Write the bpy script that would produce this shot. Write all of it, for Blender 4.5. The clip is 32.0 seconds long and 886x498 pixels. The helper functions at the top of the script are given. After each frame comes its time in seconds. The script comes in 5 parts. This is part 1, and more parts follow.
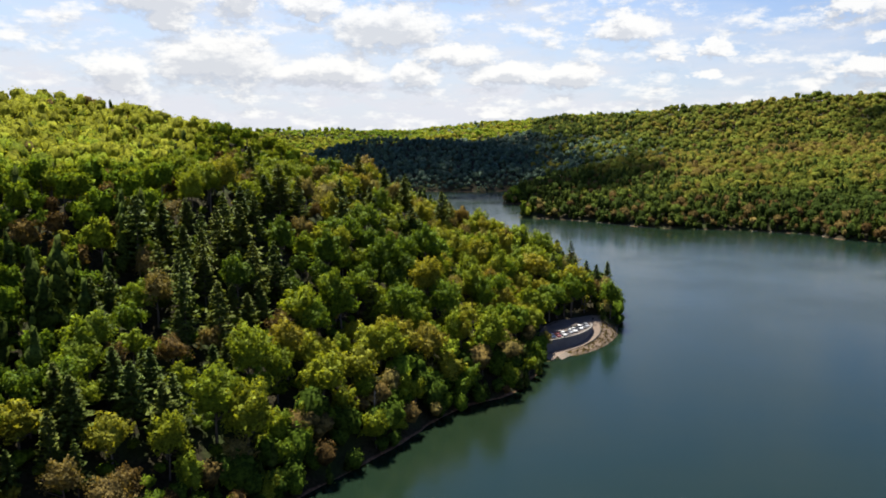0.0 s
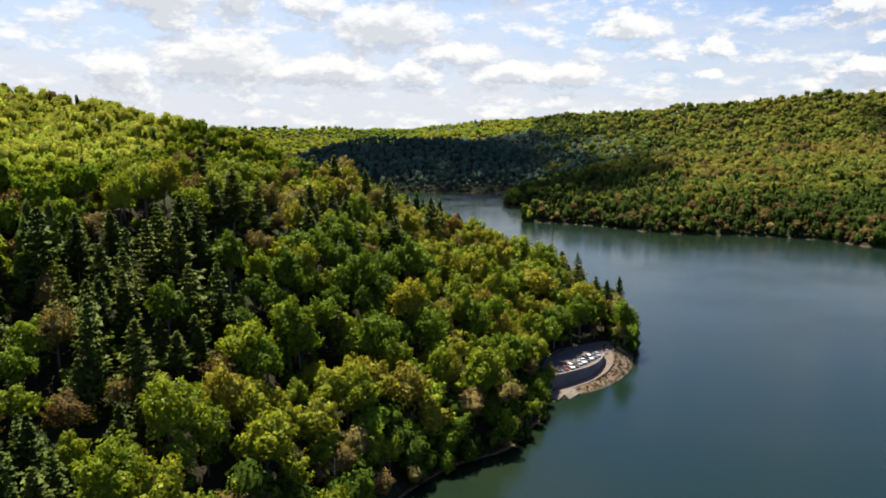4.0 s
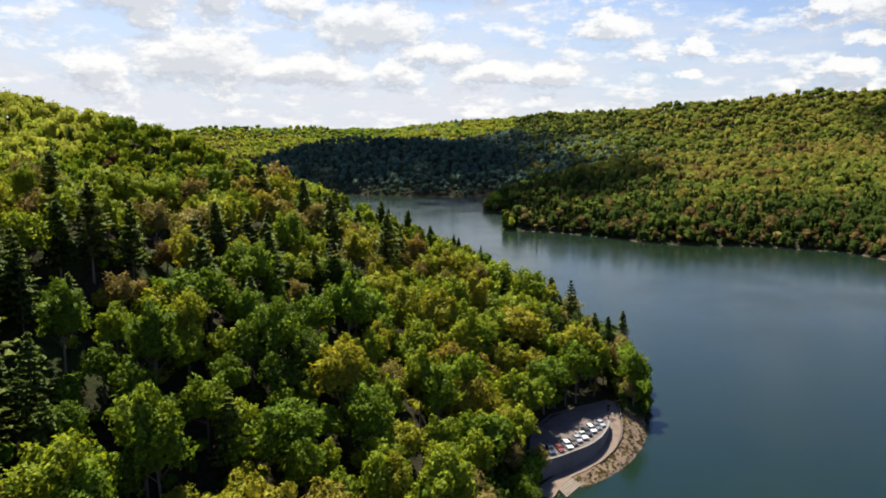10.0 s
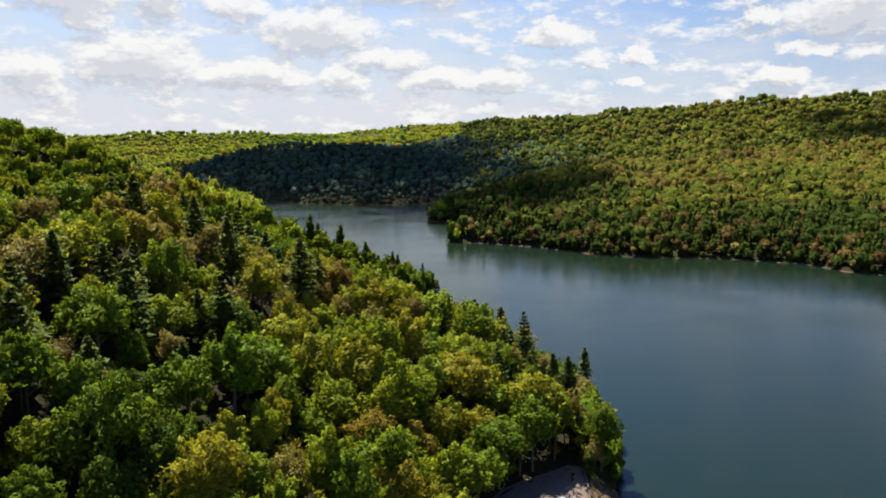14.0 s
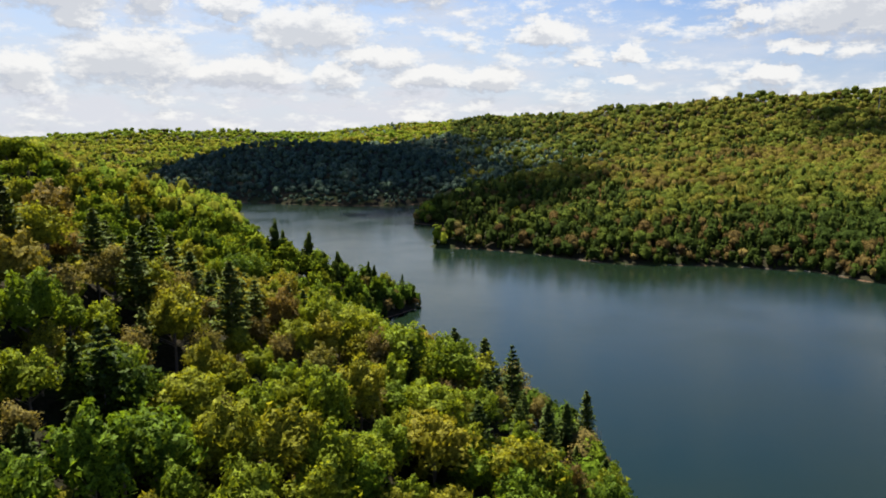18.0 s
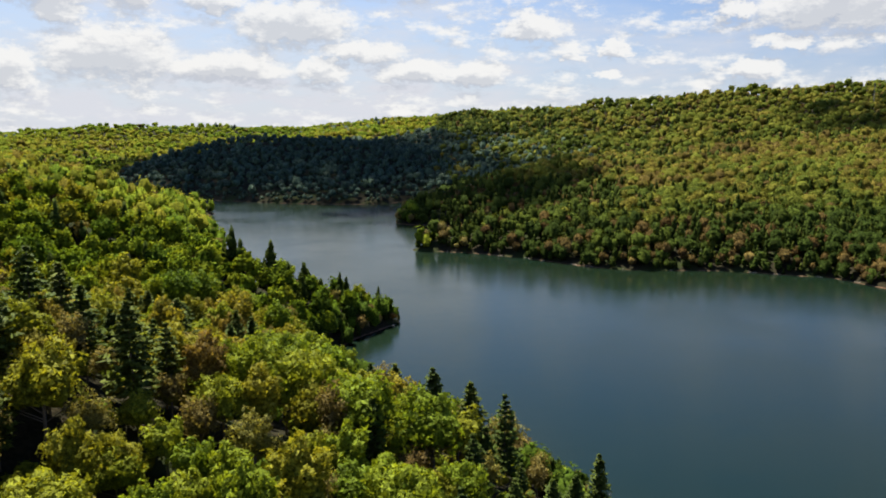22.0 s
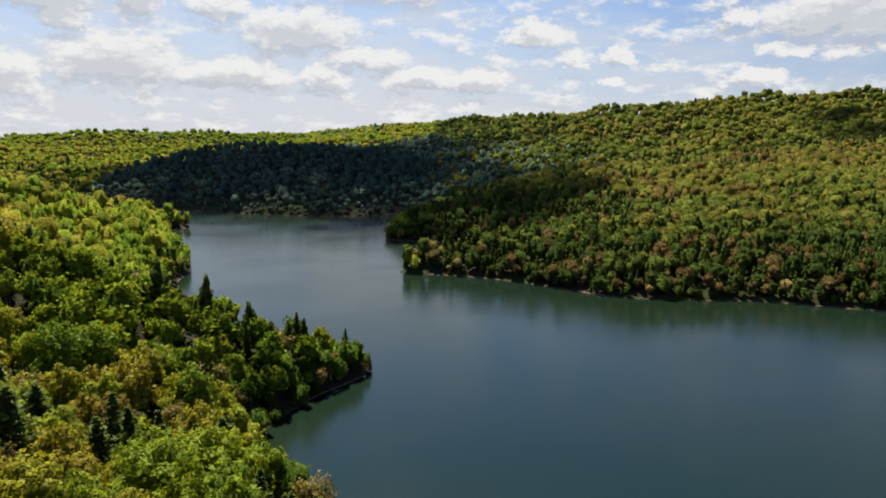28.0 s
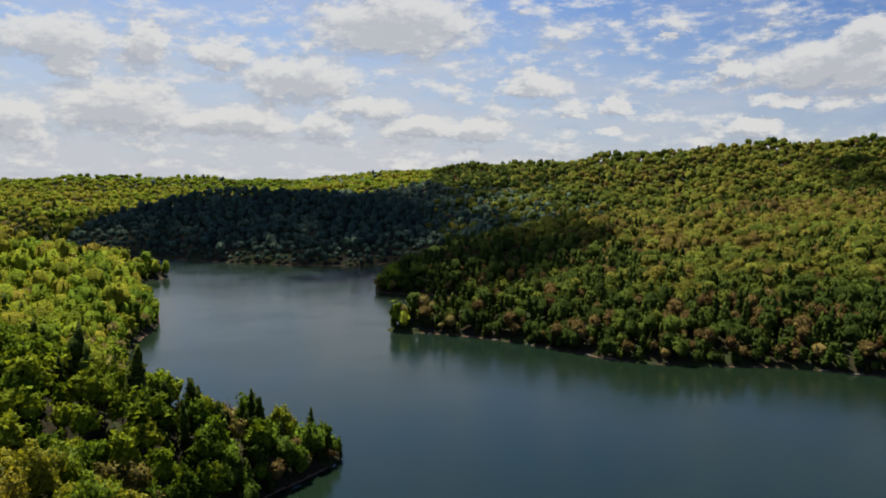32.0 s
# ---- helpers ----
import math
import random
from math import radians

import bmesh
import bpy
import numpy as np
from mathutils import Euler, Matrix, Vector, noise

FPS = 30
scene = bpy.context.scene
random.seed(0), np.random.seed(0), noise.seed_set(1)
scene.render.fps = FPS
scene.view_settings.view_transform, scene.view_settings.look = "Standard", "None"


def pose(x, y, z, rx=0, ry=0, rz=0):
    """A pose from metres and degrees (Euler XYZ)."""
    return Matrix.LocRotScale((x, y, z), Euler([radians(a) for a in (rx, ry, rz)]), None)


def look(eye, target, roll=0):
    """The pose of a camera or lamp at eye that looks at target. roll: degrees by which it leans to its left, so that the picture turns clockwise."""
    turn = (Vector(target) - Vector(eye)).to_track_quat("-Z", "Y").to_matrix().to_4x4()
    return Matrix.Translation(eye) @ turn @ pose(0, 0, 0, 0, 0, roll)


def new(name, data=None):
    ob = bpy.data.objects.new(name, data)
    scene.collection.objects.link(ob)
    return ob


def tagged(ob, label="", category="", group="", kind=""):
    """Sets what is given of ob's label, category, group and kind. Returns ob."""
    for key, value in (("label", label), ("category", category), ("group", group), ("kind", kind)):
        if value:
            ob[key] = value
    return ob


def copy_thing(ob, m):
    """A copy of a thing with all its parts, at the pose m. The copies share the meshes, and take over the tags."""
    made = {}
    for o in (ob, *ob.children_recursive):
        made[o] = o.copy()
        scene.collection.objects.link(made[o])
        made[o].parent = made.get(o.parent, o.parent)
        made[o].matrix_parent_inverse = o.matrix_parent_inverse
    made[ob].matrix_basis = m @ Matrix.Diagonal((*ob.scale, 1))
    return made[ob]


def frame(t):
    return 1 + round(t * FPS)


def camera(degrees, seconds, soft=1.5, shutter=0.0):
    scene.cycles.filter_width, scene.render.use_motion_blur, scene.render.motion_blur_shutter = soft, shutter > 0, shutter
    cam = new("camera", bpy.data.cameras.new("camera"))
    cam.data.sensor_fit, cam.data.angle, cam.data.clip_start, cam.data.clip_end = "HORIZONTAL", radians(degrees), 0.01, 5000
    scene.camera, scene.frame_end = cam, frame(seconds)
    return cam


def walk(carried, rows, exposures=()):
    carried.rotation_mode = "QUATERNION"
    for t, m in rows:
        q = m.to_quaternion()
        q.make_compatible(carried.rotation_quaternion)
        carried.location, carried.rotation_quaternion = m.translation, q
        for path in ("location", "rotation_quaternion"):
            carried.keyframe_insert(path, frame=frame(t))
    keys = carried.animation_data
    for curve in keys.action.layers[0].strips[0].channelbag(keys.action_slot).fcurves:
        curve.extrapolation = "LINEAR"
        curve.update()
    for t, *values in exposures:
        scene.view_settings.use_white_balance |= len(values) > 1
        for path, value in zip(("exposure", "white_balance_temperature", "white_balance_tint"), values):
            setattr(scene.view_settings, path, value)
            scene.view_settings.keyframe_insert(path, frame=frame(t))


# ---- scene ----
cam = camera(63.2, 32.0, 1.85)
PATH = [
    (0, (1.13, -0.619, 95.697), (1.137, 1.356, 95.385), -0.2),
    (0.5, (1.922, 5.398, 95.662), (1.929, 7.373, 95.349), -0.1),
    (1, (2.67, 11.484, 95.571), (2.676, 13.46, 95.258), -0.1),
    (1.5, (3.389, 17.467, 95.41), (3.395, 19.442, 95.098), -0.1),
    (2, (4.189, 23.599, 95.313), (4.194, 25.575, 95.001), -0.1),
    (2.5, (4.976, 29.611, 95.205), (4.98, 31.587, 94.892), -0.2),
    (3, (5.53, 35.626, 95.257), (5.534, 37.601, 94.942), -0.1),
    (3.5, (6.034, 41.75, 95.271), (6.039, 43.725, 94.957), -0.1),
    (5.5, (8.957, 66.27, 95.113), (8.96, 68.245, 94.797), -0.2),
    (6, (9.649, 72.4, 95.036), (9.653, 74.375, 94.72), -0.2),
    (6.5, (10.16, 78.339, 94.999), (10.165, 80.314, 94.684), -0.2),
    (7, (10.829, 84.141, 95.025), (10.834, 86.116, 94.71), -0.2),
    (7.5, (11.737, 90.155, 94.992), (11.743, 92.131, 94.68), -0.3),
    (8, (12.692, 96.028, 95.02), (12.699, 98.004, 94.708), -0.2),
    (8.5, (13.67, 101.91, 95.078), (13.678, 103.886, 94.765), -0.2),
    (9, (14.441, 108.199, 95.129), (14.45, 110.175, 94.816), -0.2),
    (9.5, (15.023, 114.458, 95.113), (15.048, 116.433, 94.799), -0.1),
    (10, (15.605, 120.639, 95.208), (15.659, 122.613, 94.893), -0.1),
    (10.5, (16.126, 126.485, 95.279), (16.206, 128.459, 94.965), -0.2),
    (11, (16.9, 132.502, 95.37), (17.001, 134.474, 95.054), -0.2),
    (11.5, (17.812, 138.611, 95.495), (17.925, 140.583, 95.18), -0.1),
    (12, (18.83, 144.5, 95.458), (18.957, 146.472, 95.147), -0.2),
    (12.5, (19.858, 150.74, 95.461), (20.007, 152.71, 95.152), -0.2),
    (13, (20.788, 157.051, 95.306), (20.957, 159.02, 94.999), -0.1),
    (13.5, (22.309, 163.132, 95.128), (22.496, 165.1, 94.824), -0.1),
    (14, (23.712, 168.556, 95.245), (23.909, 170.523, 94.945), -0.0),
    (14.5, (25.025, 173.988, 95.44), (25.227, 175.955, 95.139), 0.0),
    (15, (26.397, 179.586, 95.686), (26.602, 181.552, 95.384), -0.0),
    (15.5, (27.681, 185.234, 95.722), (27.893, 187.2, 95.419), -0.0),
    (17.5, (33.347, 207.868, 95.126), (33.563, 209.833, 94.822), 0.0),
    (18, (34.661, 213.567, 94.951), (34.877, 215.532, 94.646), -0.0),
    (18.5, (35.838, 219.026, 94.952), (36.054, 220.99, 94.645), -0.0),
    (19, (36.947, 224.156, 94.963), (37.162, 226.12, 94.654), 0.0),
    (19.5, (37.833, 229.56, 95.126), (38.049, 231.524, 94.814), 0.0),
    (20, (38.58, 235.074, 95.113), (38.797, 237.037, 94.799), 0.0),
    (20.5, (39.437, 240.726, 95.217), (39.664, 242.688, 94.901), 0.1),
    (21, (40.387, 246.241, 95.169), (40.63, 248.201, 94.852), -0.1),
    (21.5, (41.275, 251.751, 95.206), (41.528, 253.709, 94.889), -0.1),
    (22, (42.353, 257.234, 95.181), (42.606, 259.192, 94.862), -0.1),
    (22.5, (43.72, 262.833, 95.138), (43.97, 264.791, 94.82), -0.2),
    (23, (45.035, 268.141, 95.068), (45.286, 270.1, 94.751), -0.3),
    (23.5, (46.316, 273.316, 95.069), (46.566, 275.275, 94.754), -0.2),
    (24, (47.582, 278.527, 95.123), (47.833, 280.486, 94.81), -0.3),
    (24.5, (49.016, 283.955, 95.201), (49.265, 285.915, 94.889), -0.3),
    (25, (50.488, 289.59, 95.232), (50.738, 291.55, 94.92), -0.2),
    (25.5, (52.187, 295.284, 95.322), (52.434, 297.244, 95.011), -0.3),
    (27.5, (58.342, 318.334, 95.591), (58.588, 320.295, 95.287), -0.1),
    (28, (59.603, 324.267, 95.583), (59.849, 326.228, 95.282), 0.1),
    (28.5, (60.89, 330.272, 95.47), (61.137, 332.236, 95.178), 0.0),
    (29, (62.228, 336.094, 95.308), (62.476, 338.059, 95.031), 0.1),
    (29.5, (63.437, 341.77, 95.147), (63.686, 343.737, 94.887), 0.2),
    (30, (64.866, 347.288, 94.985), (65.114, 349.258, 94.742), 0.2),
    (30.5, (66.291, 352.636, 94.849), (66.539, 354.608, 94.625), 0.3),
    (31, (67.538, 357.946, 94.722), (67.787, 359.919, 94.516), 0.4),
    (31.5, (68.807, 363.399, 94.611), (69.056, 365.374, 94.424), 0.5),
    (32, (69.996, 368.938, 94.627), (70.246, 370.915, 94.455), 0.4),
]
walk(cam, [(t, look(eye, target, roll)) for t, eye, target, roll in PATH],
     [(0, 1.32), (9, 1.32), (13, 1.24), (19, 1.2), (25, 1.14), (27.5, 1.1), (30, 0.98), (32, 0.8)])

# ---- world, sun, exposure ----
SUN_AZ, SUN_EL = radians(-20), radians(60)      # the sun stands ahead of the flight, a little to its left


def node(tree, kind, **values):
    n = tree.nodes.new(kind)
    for key, value in values.items():
        if key == "op":
            n.operation = value
        elif key == "blend":
            n.blend_type = value
        elif key == "clamp":
            n.use_clamp = value
    return n


def math_node(tree, op, a, b=None, clamp=False):
    n = node(tree, "ShaderNodeMath", op=op, clamp=clamp)
    for i, v in enumerate((a, b)):
        if v is None:
            continue
        if isinstance(v, (int, float)):
            n.inputs[i].default_value = v
        else:
            tree.links.new(v, n.inputs[i])
    return n.outputs[0]


def mix_color(tree, fac, a, b, blend="MIX"):
    n = node(tree, "ShaderNodeMixRGB", blend=blend)
    for i, v in enumerate((fac, a, b)):
        if isinstance(v, (int, float)):
            n.inputs[i].default_value = v
        elif isinstance(v, tuple):
            n.inputs[i].default_value = (*v, 1)
        else:
            tree.links.new(v, n.inputs[i])
    return n.outputs[0]


def noise_tex(tree, vector, scale, detail=4, rough=0.55):
    n = node(tree, "ShaderNodeTexNoise")
    n.inputs["Scale"].default_value, n.inputs["Detail"].default_value, n.inputs["Roughness"].default_value = scale, detail, rough
    if vector is not None:
        tree.links.new(vector, n.inputs["Vector"])
    return n


def smooth(tree, value, low, high):
    n = node(tree, "ShaderNodeMapRange")
    n.interpolation_type = "SMOOTHSTEP"
    n.inputs[1].default_value, n.inputs[2].default_value = low, high
    tree.links.new(value, n.inputs[0])
    return n.outputs[0]


# cumulus banks: bearing, height above the horizon, half width, half height, all in degrees
CUMULUS_LOW = [(-16.8, 5.6, 5.8, 2.0), (14.2, 7.9, 3.6, 1.0), (20.5, 6.1, 1.7, 0.6), (31.9, 6.2, 2.2, 0.6), (1.6, 6.1, 4.0, 0.9),
               (-23.2, 4.6, 2.7, 1.6), (-8.6, 4.8, 5.4, 1.3), (5.2, 4.7, 4.0, 1.0), (10.1, 4.5, 2.7, 1.1), (19.9, 4.5, 1.3, 0.4),
               (-1.9, 4.6, 2.7, 1.0), (17.1, 5.8, 1.1, 0.4), (30.1, 4.5, 2.7, 0.6)]
CUMULUS_HIGH = [(-20.6, 10.0, 4.3, 1.7), (-15.0, 10.1, 2.0, 1.7), (-9.8, 9.7, 3.4, 1.1), (-3.8, 8.2, 5.4, 1.9), (3.4, 12.3, 8.5, 2.6),
                (28.4, 8.4, 1.8, 0.9), (35.3, 8.5, 7.2, 1.8), (24.4, 11.2, 0.9, 0.4), (37.2, 10.4, 2.2, 1.3), (-19.6, 8.4, 2.7, 1.1)]


def make_world():
    world = bpy.data.worlds.new("sky")
    scene.world = world
    world.use_nodes = True
    t = world.node_tree
    t.nodes.clear()
    sky = t.nodes.new("ShaderNodeTexSky")
    sky.sky_type, sky.sun_disc = "NISHITA", False
    sky.sun_elevation, sky.sun_rotation = SUN_EL, SUN_AZ
    sky.air_density, sky.dust_density, sky.altitude = 1.0, 1.2, 300
    way = t.nodes.new("ShaderNodeTexCoord").outputs["Generated"]
    xyz = t.nodes.new("ShaderNodeSeparateXYZ")
    t.links.new(way, xyz.inputs[0])
    bearing = math_node(t, "ARCTAN2", xyz.outputs[0], xyz.outputs[1])
    rise = math_node(t, "ARCSINE", xyz.outputs[2])
    flat = t.nodes.new("ShaderNodeCombineXYZ")
    t.links.new(math_node(t, "MULTIPLY", bearing, 57.3), flat.inputs[0])
    t.links.new(math_node(t, "MULTIPLY", rise, 57.3), flat.inputs[1])
    def shifted(vector, by, times=(1, 1, 1)):
        m = node(t, "ShaderNodeVectorMath", op="MULTIPLY_ADD")
        m.inputs[1].default_value, m.inputs[2].default_value = times, by
        t.links.new(vector, m.inputs[0])
        return m.outputs[0]

    def density(place):
        """How thick the cloud is at a place of the sky: ragged banks, and small broken puffs between them."""
        wide = shifted(place, (0, 0, 0), (0.6, 1.0, 1.0))
        pushed = place
        for scale, amount in ((0.40, 2.0), (1.3, 1.5), (4.0, 0.6)):
            n = noise_tex(t, wide, scale, 5, 0.6)
            k = shifted(n.outputs["Color"], (-0.8 * amount, -0.5 * amount, 0), (1.6 * amount, amount, 0))
            s = node(t, "ShaderNodeVectorMath", op="ADD")
            t.links.new(pushed, s.inputs[0])
            t.links.new(k, s.inputs[1])
            pushed = s.outputs[0]
        total = None
        for az, el, w, h in CUMULUS_LOW + CUMULUS_HIGH:
            q = shifted(pushed, (-az / w, -el / (1.1 * h), 0), (1 / w, 1 / (1.1 * h), 0))
            dot = node(t, "ShaderNodeVectorMath", op="DOT_PRODUCT")
            t.links.new(q, dot.inputs[0])
            t.links.new(q, dot.inputs[1])
            f = math_node(t, "SUBTRACT", 1.0, dot.outputs["Value"], clamp=True)
            total = f if total is None else math_node(t, "MAXIMUM", total, f)
        puffs = noise_tex(t, shifted(place, (7.3, 2.1, 0), (0.26, 0.70, 1)), 1.0, 8, 0.62)
        puff = math_node(t, "MULTIPLY", math_node(t, "SUBTRACT", puffs.outputs["Fac"], 0.47), 3.2)
        curl = noise_tex(t, shifted(place, (1.7, 4.4, 0), (0.9, 1.5, 1)), 1.0, 8, 0.66)
        billow = math_node(t, "MULTIPLY", math_node(t, "SUBTRACT", curl.outputs["Fac"], 0.5), 1.1)
        return math_node(t, "ADD", math_node(t, "MAXIMUM", math_node(t, "ADD", total, math_node(t, "MULTIPLY", puff, 0.35)), puff), billow)

    here, higher = density(flat.outputs[0]), density(shifted(flat.outputs[0], (0.35, 0.85, 0)))
    mask = math_node(t, "MULTIPLY", smooth(t, here, -0.08, 0.66), math_node(t, "SUBTRACT", 1.0, math_node(t, "MULTIPLY", smooth(t, rise, 0.22, 0.45), 0.8)))
    lit = math_node(t, "ADD", 0.62, math_node(t, "MULTIPLY", math_node(t, "SUBTRACT", math_node(t, "MINIMUM", here, 0.7), math_node(t, "MINIMUM", higher, 0.9)), 0.9))
    # thin veils, and whiter air low down and towards the sun
    veil = noise_tex(t, shifted(flat.outputs[0], (3, 0, 0), (0.10, 0.35, 1)), 1.0, 7, 0.6)
    low = math_node(t, "SUBTRACT", 1.0, smooth(t, rise, 0.0, 0.27))
    left = math_node(t, "SUBTRACT", 1.0, smooth(t, bearing, -0.1, 0.75))
    air = math_node(t, "ADD", math_node(t, "MULTIPLY", low, 0.62), math_node(t, "MULTIPLY", left, 0.30))
    air = math_node(t, "ADD", air, math_node(t, "MULTIPLY", smooth(t, veil.outputs["Fac"], 0.38, 0.72), 0.30), clamp=True)
    air = math_node(t, "MULTIPLY", air, math_node(t, "SUBTRACT", 1.0, math_node(t, "MULTIPLY", smooth(t, rise, 0.20, 0.45), 0.6)))
    clear = mix_color(t, 1.0, sky.outputs[0], (0.082, 0.123, 0.168), "MULTIPLY")
    clear = mix_color(t, left, mix_color(t, 1.0, clear, (0.60, 0.66, 0.76), "MULTIPLY"), clear)
    clear = mix_color(t, smooth(t, rise, 0.15, 0.42), clear, mix_color(t, 1.0, clear, (0.30, 0.68, 1.06), "MULTIPLY"))
    hazy = mix_color(t, air, clear, (0.79, 0.81, 0.88))
    cloud = mix_color(t, smooth(t, lit, 0.10, 0.98), (0.56, 0.595, 0.67), (1.03, 1.02, 1.0))
    seen = mix_color(t, math_node(t, "MULTIPLY", mask, 0.92), hazy, cloud)
    back = t.nodes.new("ShaderNodeBackground")
    back.inputs["Strength"].default_value = 0.40
    t.links.new(seen, back.inputs["Color"])
    out = t.nodes.new("ShaderNodeOutputWorld")
    t.links.new(back.outputs[0], out.inputs["Surface"])


make_world()
sun = new("sun", bpy.data.lights.new("sun", "SUN"))
sun.data.energy, sun.data.angle, sun.data.color = 5.0, radians(0.53), (1.0, 0.94, 0.82)
sun_way = Vector((math.sin(SUN_AZ) * math.cos(SUN_EL), math.cos(SUN_AZ) * math.cos(SUN_EL), math.sin(SUN_EL)))
sun.matrix_world = look(sun_way * 500, (0, 0, 0))


# ---- materials ----
def material(name):
    m = bpy.data.materials.new(name)
    m.use_nodes = True
    t = m.node_tree
    bsdf = t.nodes["Principled BSDF"]
    return m, t, bsdf


def plain(name, color, rough=0.6, metal=0.0, scale=3.0, vary=0.25, bump=0.0, stain=None):
    """A surface with two scales of variation in its colour and some relief."""
    m, t, b = material(name)
    pos = t.nodes.new("ShaderNodeTexCoord").outputs["Object"]
    big, fine = noise_tex(t, pos, scale * 0.2, 4), noise_tex(t, pos, scale * 3, 5)
    f = math_node(t, "ADD", math_node(t, "MULTIPLY", big.outputs["Fac"], 0.6), math_node(t, "MULTIPLY", fine.outputs["Fac"], 0.4))
    dark = tuple(c * (1 - vary) for c in color)
    light = tuple(min(1, c * (1 + vary)) for c in color)
    c = mix_color(t, smooth(t, f, 0.3, 0.7), dark, light)
    if stain:
        c = mix_color(t, math_node(t, "MULTIPLY", smooth(t, big.outputs["Fac"], 0.52, 0.7), 0.7), c, stain)
    t.links.new(c, b.inputs["Base Color"])
    b.inputs["Roughness"].default_value, b.inputs["Metallic"].default_value = rough, metal
    if bump:
        n = t.nodes.new("ShaderNodeBump")
        n.inputs["Strength"].default_value, n.inputs["Distance"].default_value = 0.6, bump
        t.links.new(fine.outputs["Fac"], n.inputs["Height"])
        t.links.new(n.outputs[0], b.inputs["Normal"])
    return m


def foliage(name, colors, through_light=0.4, rough=0.55, grain=2.0, gloss=0.06):
    """Leaves: the tree's own hue (attribute 'tint' plus the object's random number) along a ramp, each leaf a little different."""
    m, t, b = material(name)
    att = t.nodes.new("ShaderNodeAttribute")
    att.attribute_name = "tint"
    info = t.nodes.new("ShaderNodeObjectInfo")
    own = math_node(t, "ADD", att.outputs["Fac"], math_node(t, "MULTIPLY", math_node(t, "SUBTRACT", info.outputs["Random"], 0.5), 0.22), clamp=True)
    ramp = t.nodes.new("ShaderNodeValToRGB")
    ramp.color_ramp.elements[0].position, ramp.color_ramp.elements[1].position = 0.0, 1.0
    for i, c in enumerate(colors):
        p = i / (len(colors) - 1)
        e = ramp.color_ramp.elements[0] if i == 0 else ramp.color_ramp.elements[-1] if i == len(colors) - 1 else ramp.color_ramp.elements.new(p)
        e.color = (*c, 1)
    t.links.new(own, ramp.inputs[0])
    geo = t.nodes.new("ShaderNodeNewGeometry")
    vary = math_node(t, "ADD", 0.66, math_node(t, "MULTIPLY", geo.outputs["Random Per Island"], 0.68))
    grey = t.nodes.new("ShaderNodeCombineXYZ")
    for i in range(3):
        t.links.new(vary, grey.inputs[i])
    leaf = mix_color(t, 1.0, ramp.outputs[0], grey.outputs[0], "MULTIPLY")
    pos = t.nodes.new("ShaderNodeTexCoord").outputs["Object"]
    speck = noise_tex(t, pos, grain, 3, 0.6)
    leaf = mix_color(t, smooth(t, speck.outputs["Fac"], 0.36, 0.62), mix_color(t, 1.0, leaf, (0.52, 0.54, 0.58), "MULTIPLY"), mix_color(t, 1.0, leaf, (1.34, 1.30, 1.20), "MULTIPLY"))
    bump = t.nodes.new("ShaderNodeBump")
    bump.inputs["Strength"].default_value, bump.inputs["Distance"].default_value = 0.8, 0.5 / grain
    t.links.new(speck.outputs["Fac"], bump.inputs["Height"])
    t.links.new(bump.outputs[0], b.inputs["Normal"])
    t.links.new(leaf, b.inputs["Base Color"])
    b.inputs["Roughness"].default_value = rough
    b.inputs["Specular IOR Level"].default_value = gloss
    tr = t.nodes.new("ShaderNodeBsdfTranslucent")
    warm = mix_color(t, 1.0, leaf, (1.25, 1.15, 0.6), "MULTIPLY")
    t.links.new(warm, tr.inputs["Color"])
    mix = t.nodes.new("ShaderNodeMixShader")
    mix.inputs[0].default_value = through_light
    t.links.new(b.outputs[0], mix.inputs[1])
    t.links.new(tr.outputs[0], mix.inputs[2])
    t.links.new(mix.outputs[0], t.nodes["Material Output"].inputs["Surface"])
    return m


LEAF_HUES = [(0.054, 0.090, 0.012), (0.114, 0.180, 0.015), (0.202, 0.250, 0.020), (0.244, 0.226, 0.024), (0.190, 0.134, 0.034)]
NEEDLE_HUES = [(0.048, 0.074, 0.014), (0.074, 0.106, 0.018), (0.112, 0.130, 0.022)]
BUD_HUES = [(0.100, 0.062, 0.022), (0.160, 0.118, 0.038), (0.216, 0.184, 0.056), (0.196, 0.186, 0.040)]
# woods across the lake: backlit shade and a little haze put into the hues
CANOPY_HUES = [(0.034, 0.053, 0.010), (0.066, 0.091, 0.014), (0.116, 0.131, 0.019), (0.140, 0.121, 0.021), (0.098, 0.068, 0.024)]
# blue-green needle hues with the haze of distance put into their colour
HAZE_NEEDLE_HUES = [(0.044, 0.080, 0.054), (0.058, 0.098, 0.062), (0.078, 0.120, 0.062)]
LEAF = foliage("leaves_broadleaf", LEAF_HUES, 0.42, 0.6, 3.2)
NEEDLE = foliage("needles", NEEDLE_HUES, 0.30, 0.6, 3.2)
BUD = foliage("leaves_budding", BUD_HUES, 0.36, 0.7, 3.2)
# far copies of the near hues, darkened in place of the crowns' own shade
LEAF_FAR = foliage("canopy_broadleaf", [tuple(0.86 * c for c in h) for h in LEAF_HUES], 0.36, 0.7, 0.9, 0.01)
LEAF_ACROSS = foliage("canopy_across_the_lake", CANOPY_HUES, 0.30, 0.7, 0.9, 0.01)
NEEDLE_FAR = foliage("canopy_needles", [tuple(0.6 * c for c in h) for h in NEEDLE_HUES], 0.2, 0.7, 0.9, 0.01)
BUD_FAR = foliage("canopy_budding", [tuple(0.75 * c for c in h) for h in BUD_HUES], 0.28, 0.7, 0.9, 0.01)
